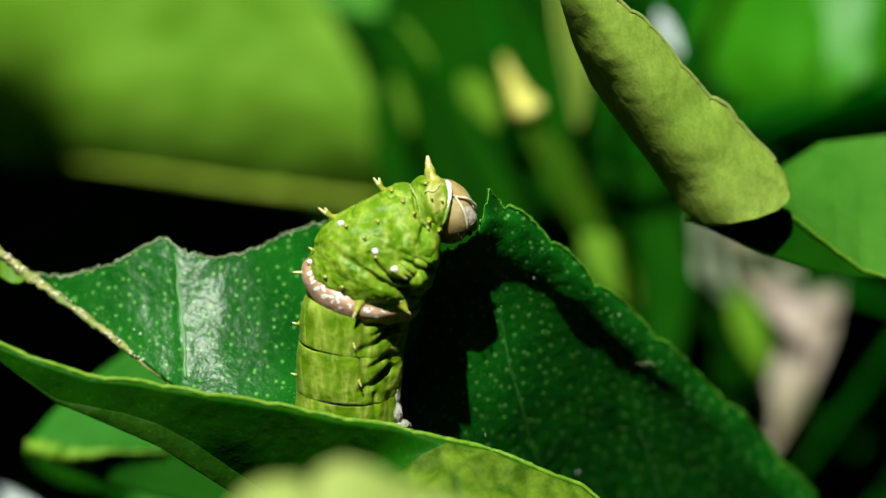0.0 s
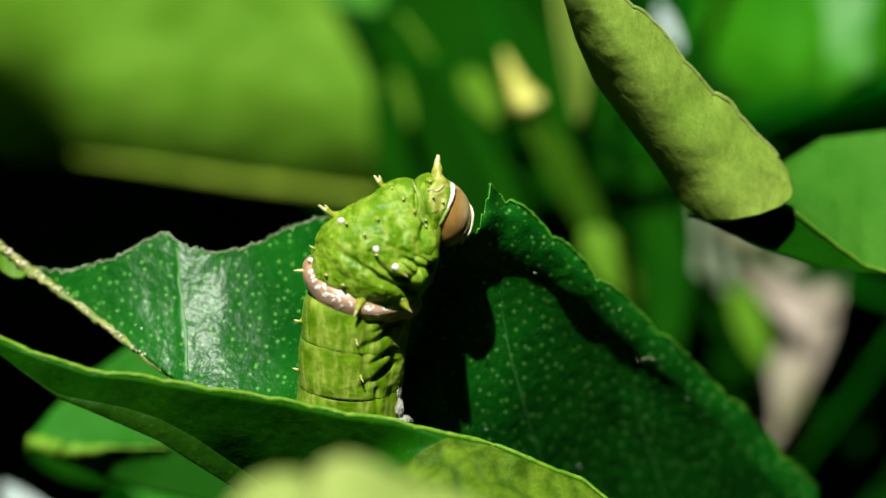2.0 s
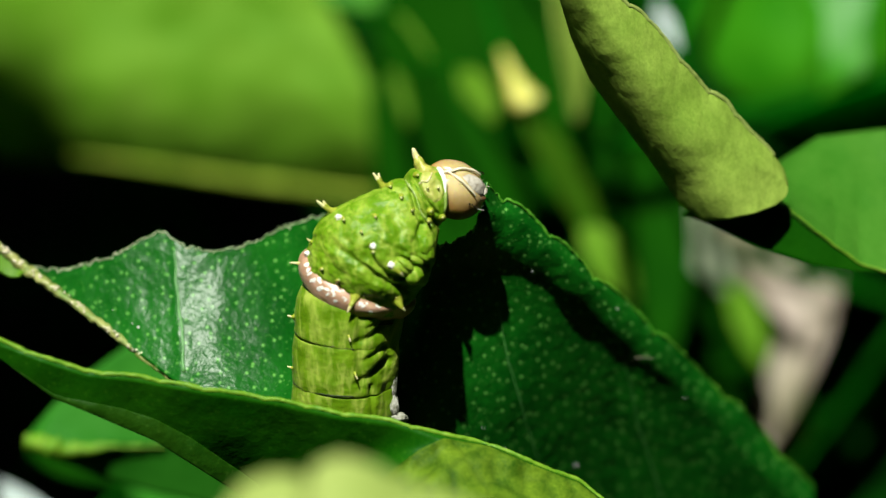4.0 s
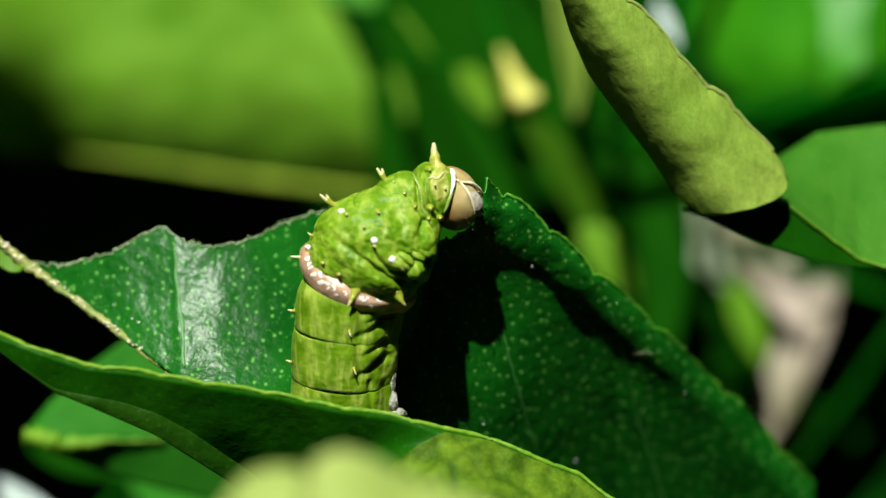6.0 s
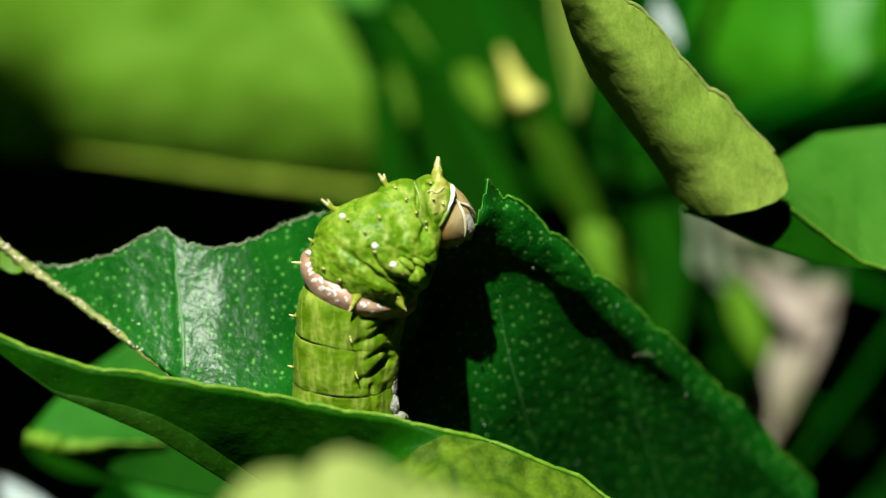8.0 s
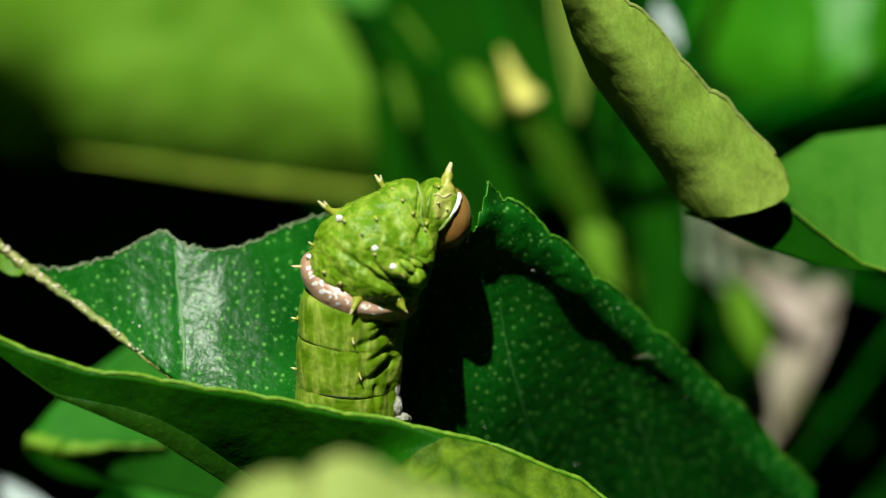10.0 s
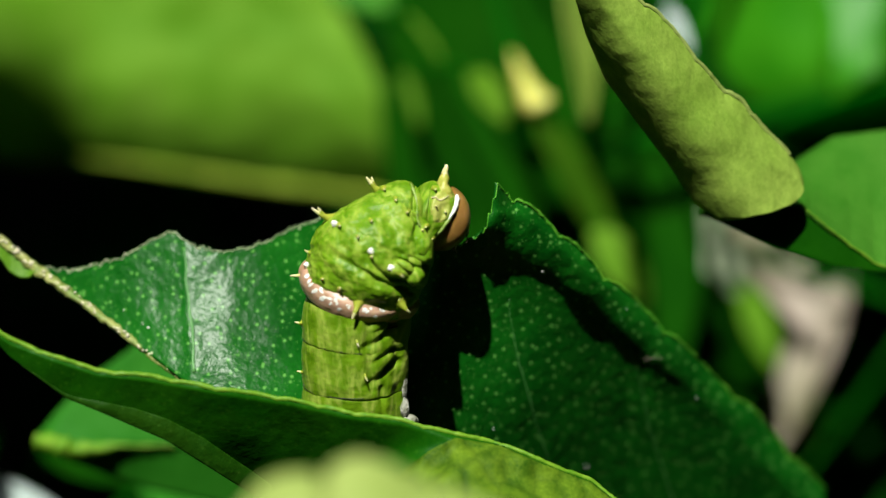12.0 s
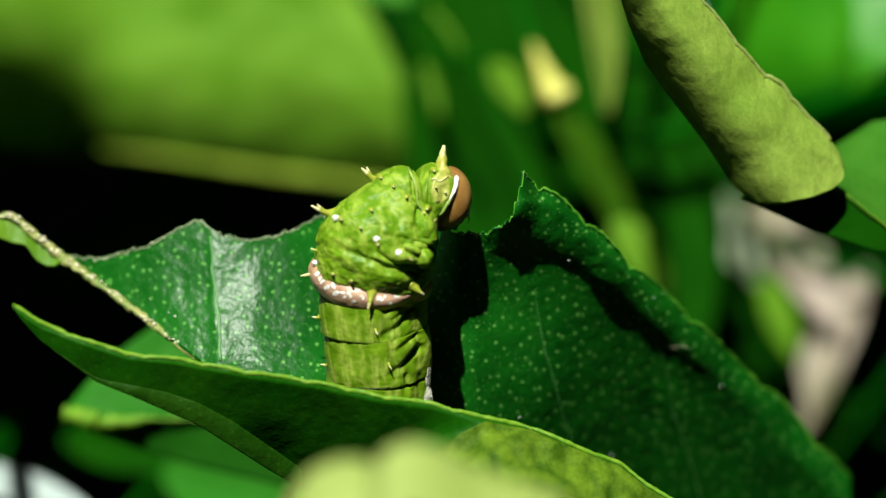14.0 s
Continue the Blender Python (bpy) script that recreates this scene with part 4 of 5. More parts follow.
def patch(shape, centre, radii, lean, lift, uneven=0.18, pitch=1.6):
    """A thin plate lying on the near side of a ring, oval as seen from the front."""
    verts, faces = shape
    v = np.array(verts)
    k = 1 + v[:, 1] / REACH
    a = radians(lean)
    dx, dz = v[:, 0] / k - centre[0], v[:, 2] / k - centre[1]
    u, w = dx * math.cos(a) + dz * math.sin(a), -dx * math.sin(a) + dz * math.cos(a)
    wavy = np.array([1 + uneven * noise.noise((x * pitch + centre[0], z * pitch, 4)) for x, z in zip(dx, dz)])
    reach = np.sqrt((u / radii[0]) ** 2 + (w / radii[1]) ** 2) * wavy
    inside = (reach < 1.0) & (v[:, 1] < v[:, 1].mean())
    out = v - v.mean(axis=0)
    out /= np.linalg.norm(out, axis=1)[:, None]
    v = v + out * (lift * smoothstep(1.0, 0.75, reach) - 0.01)[:, None]
    keep = [f for f in faces if len(f) == 4 and all(inside[i] for i in f)]
    used = sorted({i for f in keep for i in f})
    index = {i: n for n, i in enumerate(used)}
    return [tuple(v[i]) for i in used], [tuple(index[i] for i in f) for f in keep]


def near_side(shapes, x, z):
    """The depth of the nearest skin on the line of sight through (x, z)."""
    v = np.concatenate([np.array(s[0]) for s in shapes])
    k = 1 + v[:, 1] / REACH
    d = np.hypot(v[:, 0] / k - x, v[:, 2] / k - z)
    close = d < max(0.17, d.min() + 0.02)
    return float(v[close, 1].min())


def spine(foot, tip, r, fork=False):
    """A cone with a broad soft foot; some end in two points."""
    foot, tip = Vector(foot), Vector(tip)
    mid = foot.lerp(tip, 0.45) + Vector((0, 0, -0.06 * (tip - foot).length))
    s = [tube([foot + Vector((0, 0.45, 0)) - (tip - foot) * 0.10, mid, tip], [r * 3.4, r * 2.0, r * 1.15, r * 0.8, r * 0.55, r * 0.25], 10, 14, rough=0.2)]
    if fork:
        s.append(tube([mid, mid + (tip - foot) * 0.42 + Vector((0.28, -0.1, 0.26))], [r * 0.9, r * 0.6, r * 0.25], 8, 6))
    return joined(*s)


def pale_tip(ob, foot, tip, share=0.62):
    """The outer part of a spine is pale."""
    ob.data.materials.append(PALE_TIP)
    foot, tip = Vector(foot), Vector(tip)
    d = (tip - foot)
    origin = Vector((0, 0, 0))
    up = ob
    while up:
        origin += up.location
        up = up.parent
    for f in ob.data.polygons:
        s = ((f.center + origin) / MM - foot).dot(d) / d.length_squared
        f.material_index = 1 if s > share else 0
    return ob


def caterpillar():
    home = seen(-7.66, -19, -3)
    root = thing("caterpillar", home, "plump green spiny caterpillar with brown band, reared on leaf", "caterpillar")
    parts = {}

    A0, A1, A2, A3 = seen(-7.89, -16.1, -1.6), seen(-7.57, -11.29, -3.3), seen(-7.39, -7.66, -4.2), seen(-6.8, -3.76, -5.0)
    T1 = seen(-5.44, -0.32, -6.8)
    NECK_BACK, NECK_FRONT = seen(-2.35, 3.75, -6.3), seen(-0.45, 3.2, -5.5)
    # folds and swellings of the skin: a line, its width, its height at both ends
    flank = (
        (((-6.17, -5.21), (-6.26, -7.21), (-6.35, -9.48), (-6.17, -11.74)), 0.36, -0.22, -0.22), (((-3.99, -5.21), (-3.99, -7.21), (-4.08, -9.02), (-4.26, -11.74)), 1.5, -0.6, -0.6),
        (((-5.98, -6.03), (-3.81, -5.76)), 0.36, -0.2, -0.4),
        (((-8.43, -11.29), (-8.52, -9.02), (-8.34, -7.21), (-8.52, -5.85)), 0.22, -0.05, -0.05), (((-9.88, -10.84), (-9.7, -9.02), (-9.97, -7.21)), 0.2, -0.05, -0.04),
        # on the belly side the rings are pressed together: creases run up and deepen, with small swellings between
        (((-6.9, -8.35), (-4.67, -7.43), (-3.5, -6.4)), 0.26, -0.10, -0.50), (((-6.6, -11.45), (-4.99, -10.65), (-3.7, -9.6)), 0.26, -0.10, -0.50),
        (((-5.9, -9.6), (-4.9, -9.1), (-3.8, -8.5)), 0.18, -0.05, -0.25), (((-5.6, -7.1), (-4.6, -6.6), (-3.6, -5.9)), 0.18, -0.05, -0.22),
        (((-5.6, -9.0), (-4.2, -8.2)), 0.50, 0.10, 0.22), (((-5.7, -10.2), (-4.3, -9.4)), 0.45, 0.10, 0.20), (((-5.4, -6.5), (-4.2, -6.0)), 0.40, 0.08, 0.15),
        (((-4.9, -12.9), (-4.4, -11.5)), 0.5, 0.15, 0.25), (((-5.3, -11.7), (-5.35, -14.0)), 0.16, -0.2, -0.15),
    )
    chest = (
        (((-8.8, -0.32), (-6.98, -1.31), (-5.53, -2.31), (-4.26, -3.04), (-2.36, -3.58)), 0.28, -0.05, -0.95),
        (((-5.85, -0.5), (-4.99, -1.77), (-3.81, -2.54), (-1.77, -3.04)), 0.30, -0.30, -0.9),
        (((-3.26, -0.95), (-2.22, -1.31), (-1, -1.59)), 0.26, -0.25, -1.0),
        (((-1.45, 1.68), (-1.72, 0.95), (-1.45, 0.23)), 0.24, -0.6, -0.35),
        (((-3.26, -0.23), (-2.45, -0.68), (-1.09, -1.31)), 0.22, -0.1, -0.6),
        (((-6.53, -0.63), (-5.17, -2.9)), 0.35, -0.10, -0.25),
        (((-4.62, -3.36), (-3.26, -3.22)), 0.5, 0.15, 0.25), (((-6.53, -2.9), (-4.26, -3.81)), 0.9, 0.2, 0.15),
        (((-1.18, 0.5), (-1.09, -0.41)), 0.60, 0.85, 0.85), (((-2.36, -0.77), (-1.45, -1.13)), 0.34, 0.45, 0.6), (((-3.26, -1.68), (-1.9, -2.22)), 0.5, 0.45, 0.6), (((-4.26, -2.09), (-3.54, -2.36)), 0.35, 0.25, 0.1),
        (((-6.53, -1.31), (-5.26, -2.31)), 0.35, 0.15, 0.15),
        (((-3.81, 2.09), (-3.08, 0.95)), 0.55, -0.22, -0.28), (((-5.08, 3.13), (-4.26, 2.86)), 0.45, -0.18, -0.15), (((-4.26, 0.41), (-4.72, 1.41)), 0.4, 0.14, 0.10), (((-6.53, 1.86), (-5.53, 2.58)), 0.45, -0.14, -0.10),
        (((-2.81, 1.68), (-2.22, 1.04)), 0.4, 0.16, 0.12), (((-3.58, 3.58), (-2.81, 3.13)), 0.5, 0.12, 0.10), (((-7.8, 0.41), (-6.98, -0.14)), 0.5, -0.12, -0.10),
        (((-2.58, 5.4), (-2.36, 4.35), (-2.13, 3.13), (-1.63, 1.95)), 0.14, -0.40, -0.30), (((-2.22, 5.03), (-1.95, 4.04), (-1.72, 2.86)), 0.22, 0.12, 0.10),
    )
    shapes = {
        "abd1": segment(A0, A1, [(0, 3.1), (0.2, 3.9), (0.6, 4.16), (0.985, 4.12), (1.01, 4.0)], 0.016, 160, 110, 1, marks=flank),
        "abd2": segment(A1, A2, [(-0.02, 4.0), (0.015, 4.12), (0.5, 4.25), (0.98, 4.16), (1.02, 4.02)], 0.016, 160, 90, 2, marks=flank),
        "abd3": segment(A2, A3, [(-0.02, 4.02), (0.02, 4.18), (0.45, 4.30), (0.8, 4.2), (1.1, 3.7)], 0.016, 160, 90, 3, marks=flank),
        "meta": segment(A3, T1, [(-0.10, 3.7), (0.05, 4.2), (0.3, 4.55), (0.65, 4.68), (1.0, 4.6), (1.3, 4.2), (1.65, 3.2)], 0.045, 240, 150, 4, 0.85, marks=chest, bold=True),
        "meso": segment(seen(-5.03, -0.63, -6.8), seen(-2.49, 2.72, -6.6), [(-0.5, 3.2), (-0.25, 4.1), (0.1, 4.5), (0.5, 4.0), (0.85, 3.25), (1.1, 2.6)], 0.048, 240, 150, 5, 0.85, marks=chest, bold=True),
        "collar": segment(seen(-4.1, 2.1, -6.6), seen(-1.75, 3.6, -6.2), [(-0.1, 2.3), (0.15, 2.55), (0.5, 2.5), (0.85, 2.3), (1.05, 1.9)], 0.03, 160, 80, 6, 0.9, marks=chest, bold=True),
        "pro": segment(NECK_BACK, NECK_FRONT, [(-0.12, 1.8), (0.02, 2.15), (0.25, 2.32), (0.6, 2.42), (0.88, 2.40), (0.98, 2.25), (1.0, 2.0)], 0.03, 160, 80, 7, marks=(
            (((-1.63, 5.4), (-1.45, 4.35), (-1.22, 3.13), (-0.73, 2.04)), 0.13, -0.35, -0.25), (((-0.36, 4.13), (-0.14, 3.13)), 0.35, -0.25, -0.2), (((-0.73, 2.77), (-0.36, 1.86)), 0.5, 0.15, 0.2))),
    }
    for key, name, at in (
        ("abd1", "abdomen_base", seen(-7.57, -14.46, -2.6)), ("abd2", "abdomen_ring", seen(-7.44, -9.7, -3.7)), ("abd3", "abdomen_ring", seen(-7.21, -6.53, -4.5)),
        ("meta", "hind_thorax", seen(-6.08, -2.9, -5.6)), ("meso", "mid_thorax", seen(-4.26, 1.41, -6.7)), ("collar", "front_fold", seen(-2.4, 3.22, -6.3)), ("pro", "fore_thorax", seen(-1, 3.58, -5.4)),
    ):
        parts[key] = pivot(part(name, shapes[key], SKIN_RINGED if name.startswith("abd") else SKIN, root), at)

    # near-black tubes that stand in for shade in the creases between the rings
    def crease(parent, a, b, s, r, w=0.055, mat=LINE, name="crease", label="thin near-black line standing in for crease shade", lumps=0.2, short=0, squash=0.94):
        a, b = Vector(a), Vector(b)
        t = (b - a).normalized()
        side = Vector((t.z, 0, -t.x)).normalized()
        other = t.cross(side)
        c = a + (b - a) * s
        loop = [c + side * (r * math.cos(2 * math.pi * k / 60)) + other * (r * squash * math.sin(2 * math.pi * k / 60)) for k in range(61)]
        if short:
            loop = [p for p in loop if p.x / (1 + p.y / REACH) < short]
        return part(name, tube(loop, [w, w], 8, 121, rough=lumps), mat, parent, label)

    crease(parts["abd2"], A1, A2, 0.0, 4.11, 0.032, short=-6.5)
    crease(parts["abd3"], A2, A3, 0.0, 4.12, 0.032, short=-6.5)
    # brown band round the hind thorax, with white flecks
    shapes["band"] = segment(A3, T1, [(-0.14, 3.9), (-0.10, 4.36), (0.0, 4.66), (0.14, 4.90), (0.28, 4.84), (0.40, 4.4)], 0.015, 320, 90, 12, flat=0.86, marks=((((-6.08, -6.48), (-2.22, -6.03)), 0.75, -0.25, -0.9),))
    part("band", shapes["band"], BAND, parts["meta"], "glossy brown band")
    crease(parts["meta"], A3, T1, -0.13, 4.18, 0.08, squash=0.86)
    rng = random.Random(21)
    body_skin = [shapes["meta"], shapes["meso"], shapes["band"], shapes["collar"]]
    for x, z in ((-10.56, -2.4), (-10.43, -2.68), (-10.16, -3.22), (-10.02, -3.13), (-9.61, -3.04), (-9.57, -3.26), (-9.52, -3.81), (-8.98, -3.85), (-8.89, -4.22), (-8.48, -3.94), (-8.39, -4.22), (-8.21, -4.72), (-7.57, -4.4), (-7.44, -4.58),
                 (-6.17, -4.85), (-5.94, -5.03), (-5.67, -4.81), (-4.9, -4.9), (-4.72, -4.99), (-5.4, -5.49), (-3.99, -4.76), (-3.72, -4.67), (-3.45, -4.85), (-10.7, -1.95)):
        fleck = patch(shapes["band"], (x, z), (rng.uniform(.14, .32), rng.uniform(.12, .21)), rng.uniform(-35, 35), 0.025, 0.5, 3.2)
        if len(fleck[1]) > 6:
            part("white_fleck", fleck, WHITE, parts["meta"], "small white waxy fleck")

    def spike(key, foot, tip, yf, yt, r=0.12, fork=False):
        a, b = seen(*foot, yf), seen(*tip, yt)
        pale_tip(part("spine", spine(a, b, r, fork), SPINE, parts[key]), a, b)

    spike("abd1", (-11.52, -13.65), (-12.42, -13.42), -3.6, -3.9, 0.12)
    spike("abd2", (-11.33, -10.11), (-12.2, -9.97), -4.2, -4.5, 0.15)
    spike("abd2", (-6.85, -10.29), (-6.53, -11.06), near_side([shapes["abd2"]], -6.85, -10.29) + 0.15, near_side([shapes["abd2"]], -6.85, -10.29) - 0.12, 0.095)
    spike("abd3", (-11.33, -6.03), (-12.11, -5.89), -4.8, -5.1, 0.15)
    spike("abd3", (-7.25, -7.3), (-7.03, -8.07), near_side([shapes["abd3"]], -7.25, -7.3) + 0.15, near_side([shapes["abd3"]], -7.25, -7.3) - 0.12, 0.095)
    spike("meta", (-10.34, -1.68), (-12.06, -1.86), -5.9, -6.4, 0.20)
    spike("meta", (-6.66, -4.22), (-7.25, -5.62), near_side(body_skin, -6.66, -4.22) + 0.1, near_side(body_skin, -6.89, -4.76) - 0.15, 0.21)
    spike("meta", (-3.26, -4.49), (-2.58, -5.3), near_side(body_skin, -3.45, -4.49) + 0.1, near_side(body_skin, -3.45, -4.49) + 0.5, 0.20)
    spike("meta", (-3.54, -1.77), (-2.9, -2.45), near_side(body_skin, -3.45, -1.86) + 0.1, near_side(body_skin, -3.45, -1.86) + 0.35, 0.19)
    spike("meta", (-10.07, -0.23), (-10.79, 0.14), -6.8, -7.1, 0.15)
    spike("meso", (-8.21, 2.31), (-10.02, 3.31), -7.6, -8.0, 0.24, True)
    spike("meso", (-4.44, 4.44), (-5.58, 5.71), -7.0, -7.3, 0.24, True)
    # small studs, some with a white waxy drop
    for key, spots in (
        ("meta", ((-9.48, -2.22), (-8.12, -3.04), (-5.44, -0.63))),
        ("meso", ((-7.8, 1.86), (-6.35, 0.95), (-5.26, 2.22), (-4.17, 4.72), (-3.26, 3.85), (-2.36, 2.86))),
        ("collar", ((-1.22, 1.68),)),
        ("pro", ((-1.45, 5.3), (-0.95, 4.1), (-0.1, 3.9), (-0.35, 1.5), (-1.15, 2.2))),
    ):
        for x, z in spots:
            y = near_side(body_skin + [shapes["pro"]], x, z)
            a, b = seen(x, z, y), seen(x + 0.10, z - 0.02, y - 0.40)
            pale_tip(part("stud", spine(a, b, 0.10), SPINE, parts[key]), a, b, 0.40)
    for key, (x, z), size in (("meso", (-8.16, 2.04), 0.28), ("meta", (-5.44, -0.18), 0.28), ("meta", (-3.9, -1.59), 0.30), ("meta", (-10.7, -1.04), 0.26)):
        y = near_side(body_skin, x, z)
        part("waxy_drop", ball(seen(x, z, y + 0.05), (size, 0.10, size * 0.8), 14, 10, 0.6), WHITE, parts[key], "white waxy drop")
    for (x, z), rad in (((-3.72, -11.29), (0.35, 0.9, 1.7)), ((-3.67, -13.19), (0.45, 1.0, 0.9)), ((-3.22, -14.1), (0.7, 0.9, 0.4))):
        part("proleg", ball(seen(x, z, -3.4), rad, 18, 12, 0.35), PROLEG, parts["abd1"], "wrinkled grey-white proleg")
    # rounded lobes where the legs fold against the chest
    for key, (x, z), rad, turn in (("meso", (-1.18, 0.05), (0.70, 0.8, 0.95), 10), ("meso", (-1.99, -1.04), (0.80, 0.5, 0.34), 28), ("meta", (-1.99, -2.4), (0.70, 0.7, 0.75), 20), ("meta", (-2.81, -1.5), (0.8, 0.5, 0.36), 35)):
        y = near_side(body_skin, x, z) + 0.55 * rad[1]
        part("skin_lobe", ball(seen(x, z, y), rad, 28, 20, 0.12, (0, turn, 0)), SKIN, parts[key])
    # pale shield at the neck, before the head
    crease(parts["pro"], NECK_BACK, NECK_FRONT, 0.98, 2.28, 0.16, PALE_SKIN, "neck_rim", "pale green rolled neck rim", 0.4)
    fold = [(-2.7, 5.2), (-2.05, 3.95), (-1.7, 2.45), (-0.95, 1.25)]
    rise = [seen(p[0], p[2], near_side(body_skin, p[0], p[2]) + 0.04) for p in spline([(x, 0, z) for x, z in fold], 14)]
    part("pale_fold", tube(rise, [0.04, 0.08, 0.06, 0.09, 0.04], 10, 40, rough=0.8), PALE_SKIN, parts["collar"], "pale rolled fold before the neck")
    part("neck_plate", patch(shapes["pro"], (-0.55, 4.2), (0.80, 1.45), 8, 0.09), PLATE, parts["pro"], "yellowish neck plate")
    ridge = [seen(x, z, near_side([shapes["pro"]], x, z) - 0.06) for x, z in ((-1.5, 4.55), (-1.15, 4.72), (-0.8, 4.62), (-0.45, 4.95), (-0.25, 5.2))]
    part("plate_ridge", tube(ridge, [0.05, 0.10, 0.08, 0.09, 0.04], 8, 24, rough=0.6), PALE_TIP, parts["pro"], "pale cream ridge under the horn")
    part("pale_plate", patch(shapes["meso"], (-3.4, 4.9), (0.80, 0.55), 10, 0.05), PALE_SKIN, parts["meso"], "pale translucent fold")
    t = (Vector(NECK_FRONT) - Vector(NECK_BACK)).normalized()
    up = Vector((-t.z, 0, t.x)).normalized()
    near = up.cross(t)
    if near.y > 0:
        near = -near
    arc = [Vector(NECK_FRONT) - t * 0.12 + up * (2.28 * math.cos(radians(q))) + near * (2.2 * math.sin(radians(q))) for q in range(4, 90, 6)]
    part("neck_shield", tube(arc, [0.10, 0.26, 0.30, 0.27, 0.22, 0.14, 0.05], 12, 60, 0.7, rough=0.35), WHITE, parts["pro"], "white shiny rolled neck shield")
    a, b = seen(-0.73, 4.85, -6.6), seen(-1.27, 7.48, -6.8)
    pale_tip(part("horn", tube([a, seen(-1, 6.12, -6.8), b], [1.0, 0.70, 0.48, 0.37, 0.27, 0.11], 14, 22, rough=0.5), HORN, parts["pro"], "yellow pointed horn"), a, b, 0.72)
    part("horn_base", ball(seen(-0.91, 4.85, -6.5), (0.6, 0.8, 0.7), 18, 12, 0.15), SPINE, parts["pro"], "yellow-green horn base")
    # the head, built facing +x, then turned by its rows
    hc = Vector(seen(0.27, 3.04, -4.9))
    verts, faces = ball(hc, (2.05, 2.45, 2.65), 48, 32, 0.02)
    # two cheeks parted by a shallow groove along the middle
    verts = [(v[0] - 0.22 * math.exp(-((v[1] - hc.y) / 0.28) ** 2), v[1], v[2] - (0.30 * math.exp(-((v[1] - hc.y) / 0.4) ** 2) if v[2] > hc.z else 0)) for v in verts]
    head = part("head", (verts, faces), HEADSKIN, root, "shiny brown head capsule")
    parts["head"] = pivot(head, hc)
    parts["head"].data.update()

    def hp(x, y, z):
        return hc + Vector((x * 1.145, y * 1.12, z * 1.145))

    part("face_plate", ball(hp(1.06, 0, -0.75), (0.92, 0.95, 1.32), 24, 16, 0.10), FACE, head, "grey hairy face plate")
    for s in (-1, 1):
        part("suture", tube([hp(1.44, 0, 1.1), hp(1.82, 0.5 * s, 0.35), hp(1.76, 0.85 * s, -0.6), hp(1.50, 1.0 * s, -1.2)], [0.08, 0.12, 0.10, 0.06], 8, 18, rough=0.5), SUTURE, head, "raised white seam")
    part("suture", tube([hp(-0.1, 0, 2.16), hp(0.55, 0, 1.96), hp(1.1, 0, 1.55), hp(1.44, 0, 1.1)], [0.06, 0.09, 0.10], 8, 14, rough=0.5), SUTURE, head, "raised white seam")
    for s in (-1, 1):
        for k in range(5):
            a = radians(-60 + 35 * k)
            part("ocellus", ball(hp(0.95 + 0.22 * math.cos(a), s * (1.62 - 0.03 * k), -1.25 + 0.3 * math.sin(a)), (0.07, 0.07, 0.07), 8, 6), EYE_BLACK, head, "tiny black eye")
        part("mandible", ball(hp(0.95, 0.36 * s, -1.85), (0.26, 0.28, 0.34), 14, 10, 0.15), MOUTH, head, "dark jaw")
        part("antenna", tube([hp(0.5, 1.1 * s, -1.8), hp(0.6, 1.1 * s, -2.1), hp(0.7, 1.1 * s, -2.3)], [0.04, 0.03, 0.02], 8, 8), FACE, head, "short pale feeler")
    part("upper_lip", ball(hp(1.25, 0, -1.85), (0.25, 0.4, 0.2), 14, 10, 0.1), FACE, head)
    hairs = []
    rng = random.Random(3)
    for k in range(60):
        y, z = rng.uniform(-0.9, 0.9), rng.uniform(-2.1, 0.6)
        f = hp(1.85 * math.sqrt(max(0.05, 1 - (y / 2.25) ** 2 - (z / 2.35) ** 2)) - 0.05, y, z)
        hairs.append(tube([f, f + Vector((rng.uniform(.12, .3), rng.uniform(-.15, .15), rng.uniform(-.2, .1)))], [0.014, 0.006], 4, 3))
    part("bristle_fringe", joined(*hairs), HAIR, head, "short pale bristles")
    return root, parts


leaf_eaten = eaten_leaf()
leaf_front = front_leaf()
shoot = near_growth()
leaf_low = lower_leaf()
leaf_hanging = hanging_leaf()
leaf_right = right_leaf()
broad_leaf()
arched_leaf()
far_leaves()
caterpillar_root, body = caterpillar()


# ---- what moves ----
def sway(ob, rows):
    home = ob.location.copy()
    walk(ob, [(t, Matrix.Translation(home + Vector((x, 0, z)) * MM)) for t, x, z in rows])


def bend(ob, rows):
    home = ob.location.copy()
    walk(ob, [(t, Matrix.Translation(home + Vector((x, 0, z)) * MM) @ pose(0, 0, 0, 0, a, 0)) for t, x, z, a in rows])


def nod(ob, rows):
    """The head: lifted by the first angle, turned sideways by the second, its crown tipped over by the third."""
    home = ob.location.copy()
    walk(ob, [(t, Matrix.Translation(home + Vector((x, 0, z)) * MM) @ pose(0, 0, 0, 0, -up, 0) @ pose(0, 0, 0, 0, 0, -turn) @ pose(0, 0, 0, tip, 0, 0)) for t, x, z, up, turn, tip in rows])


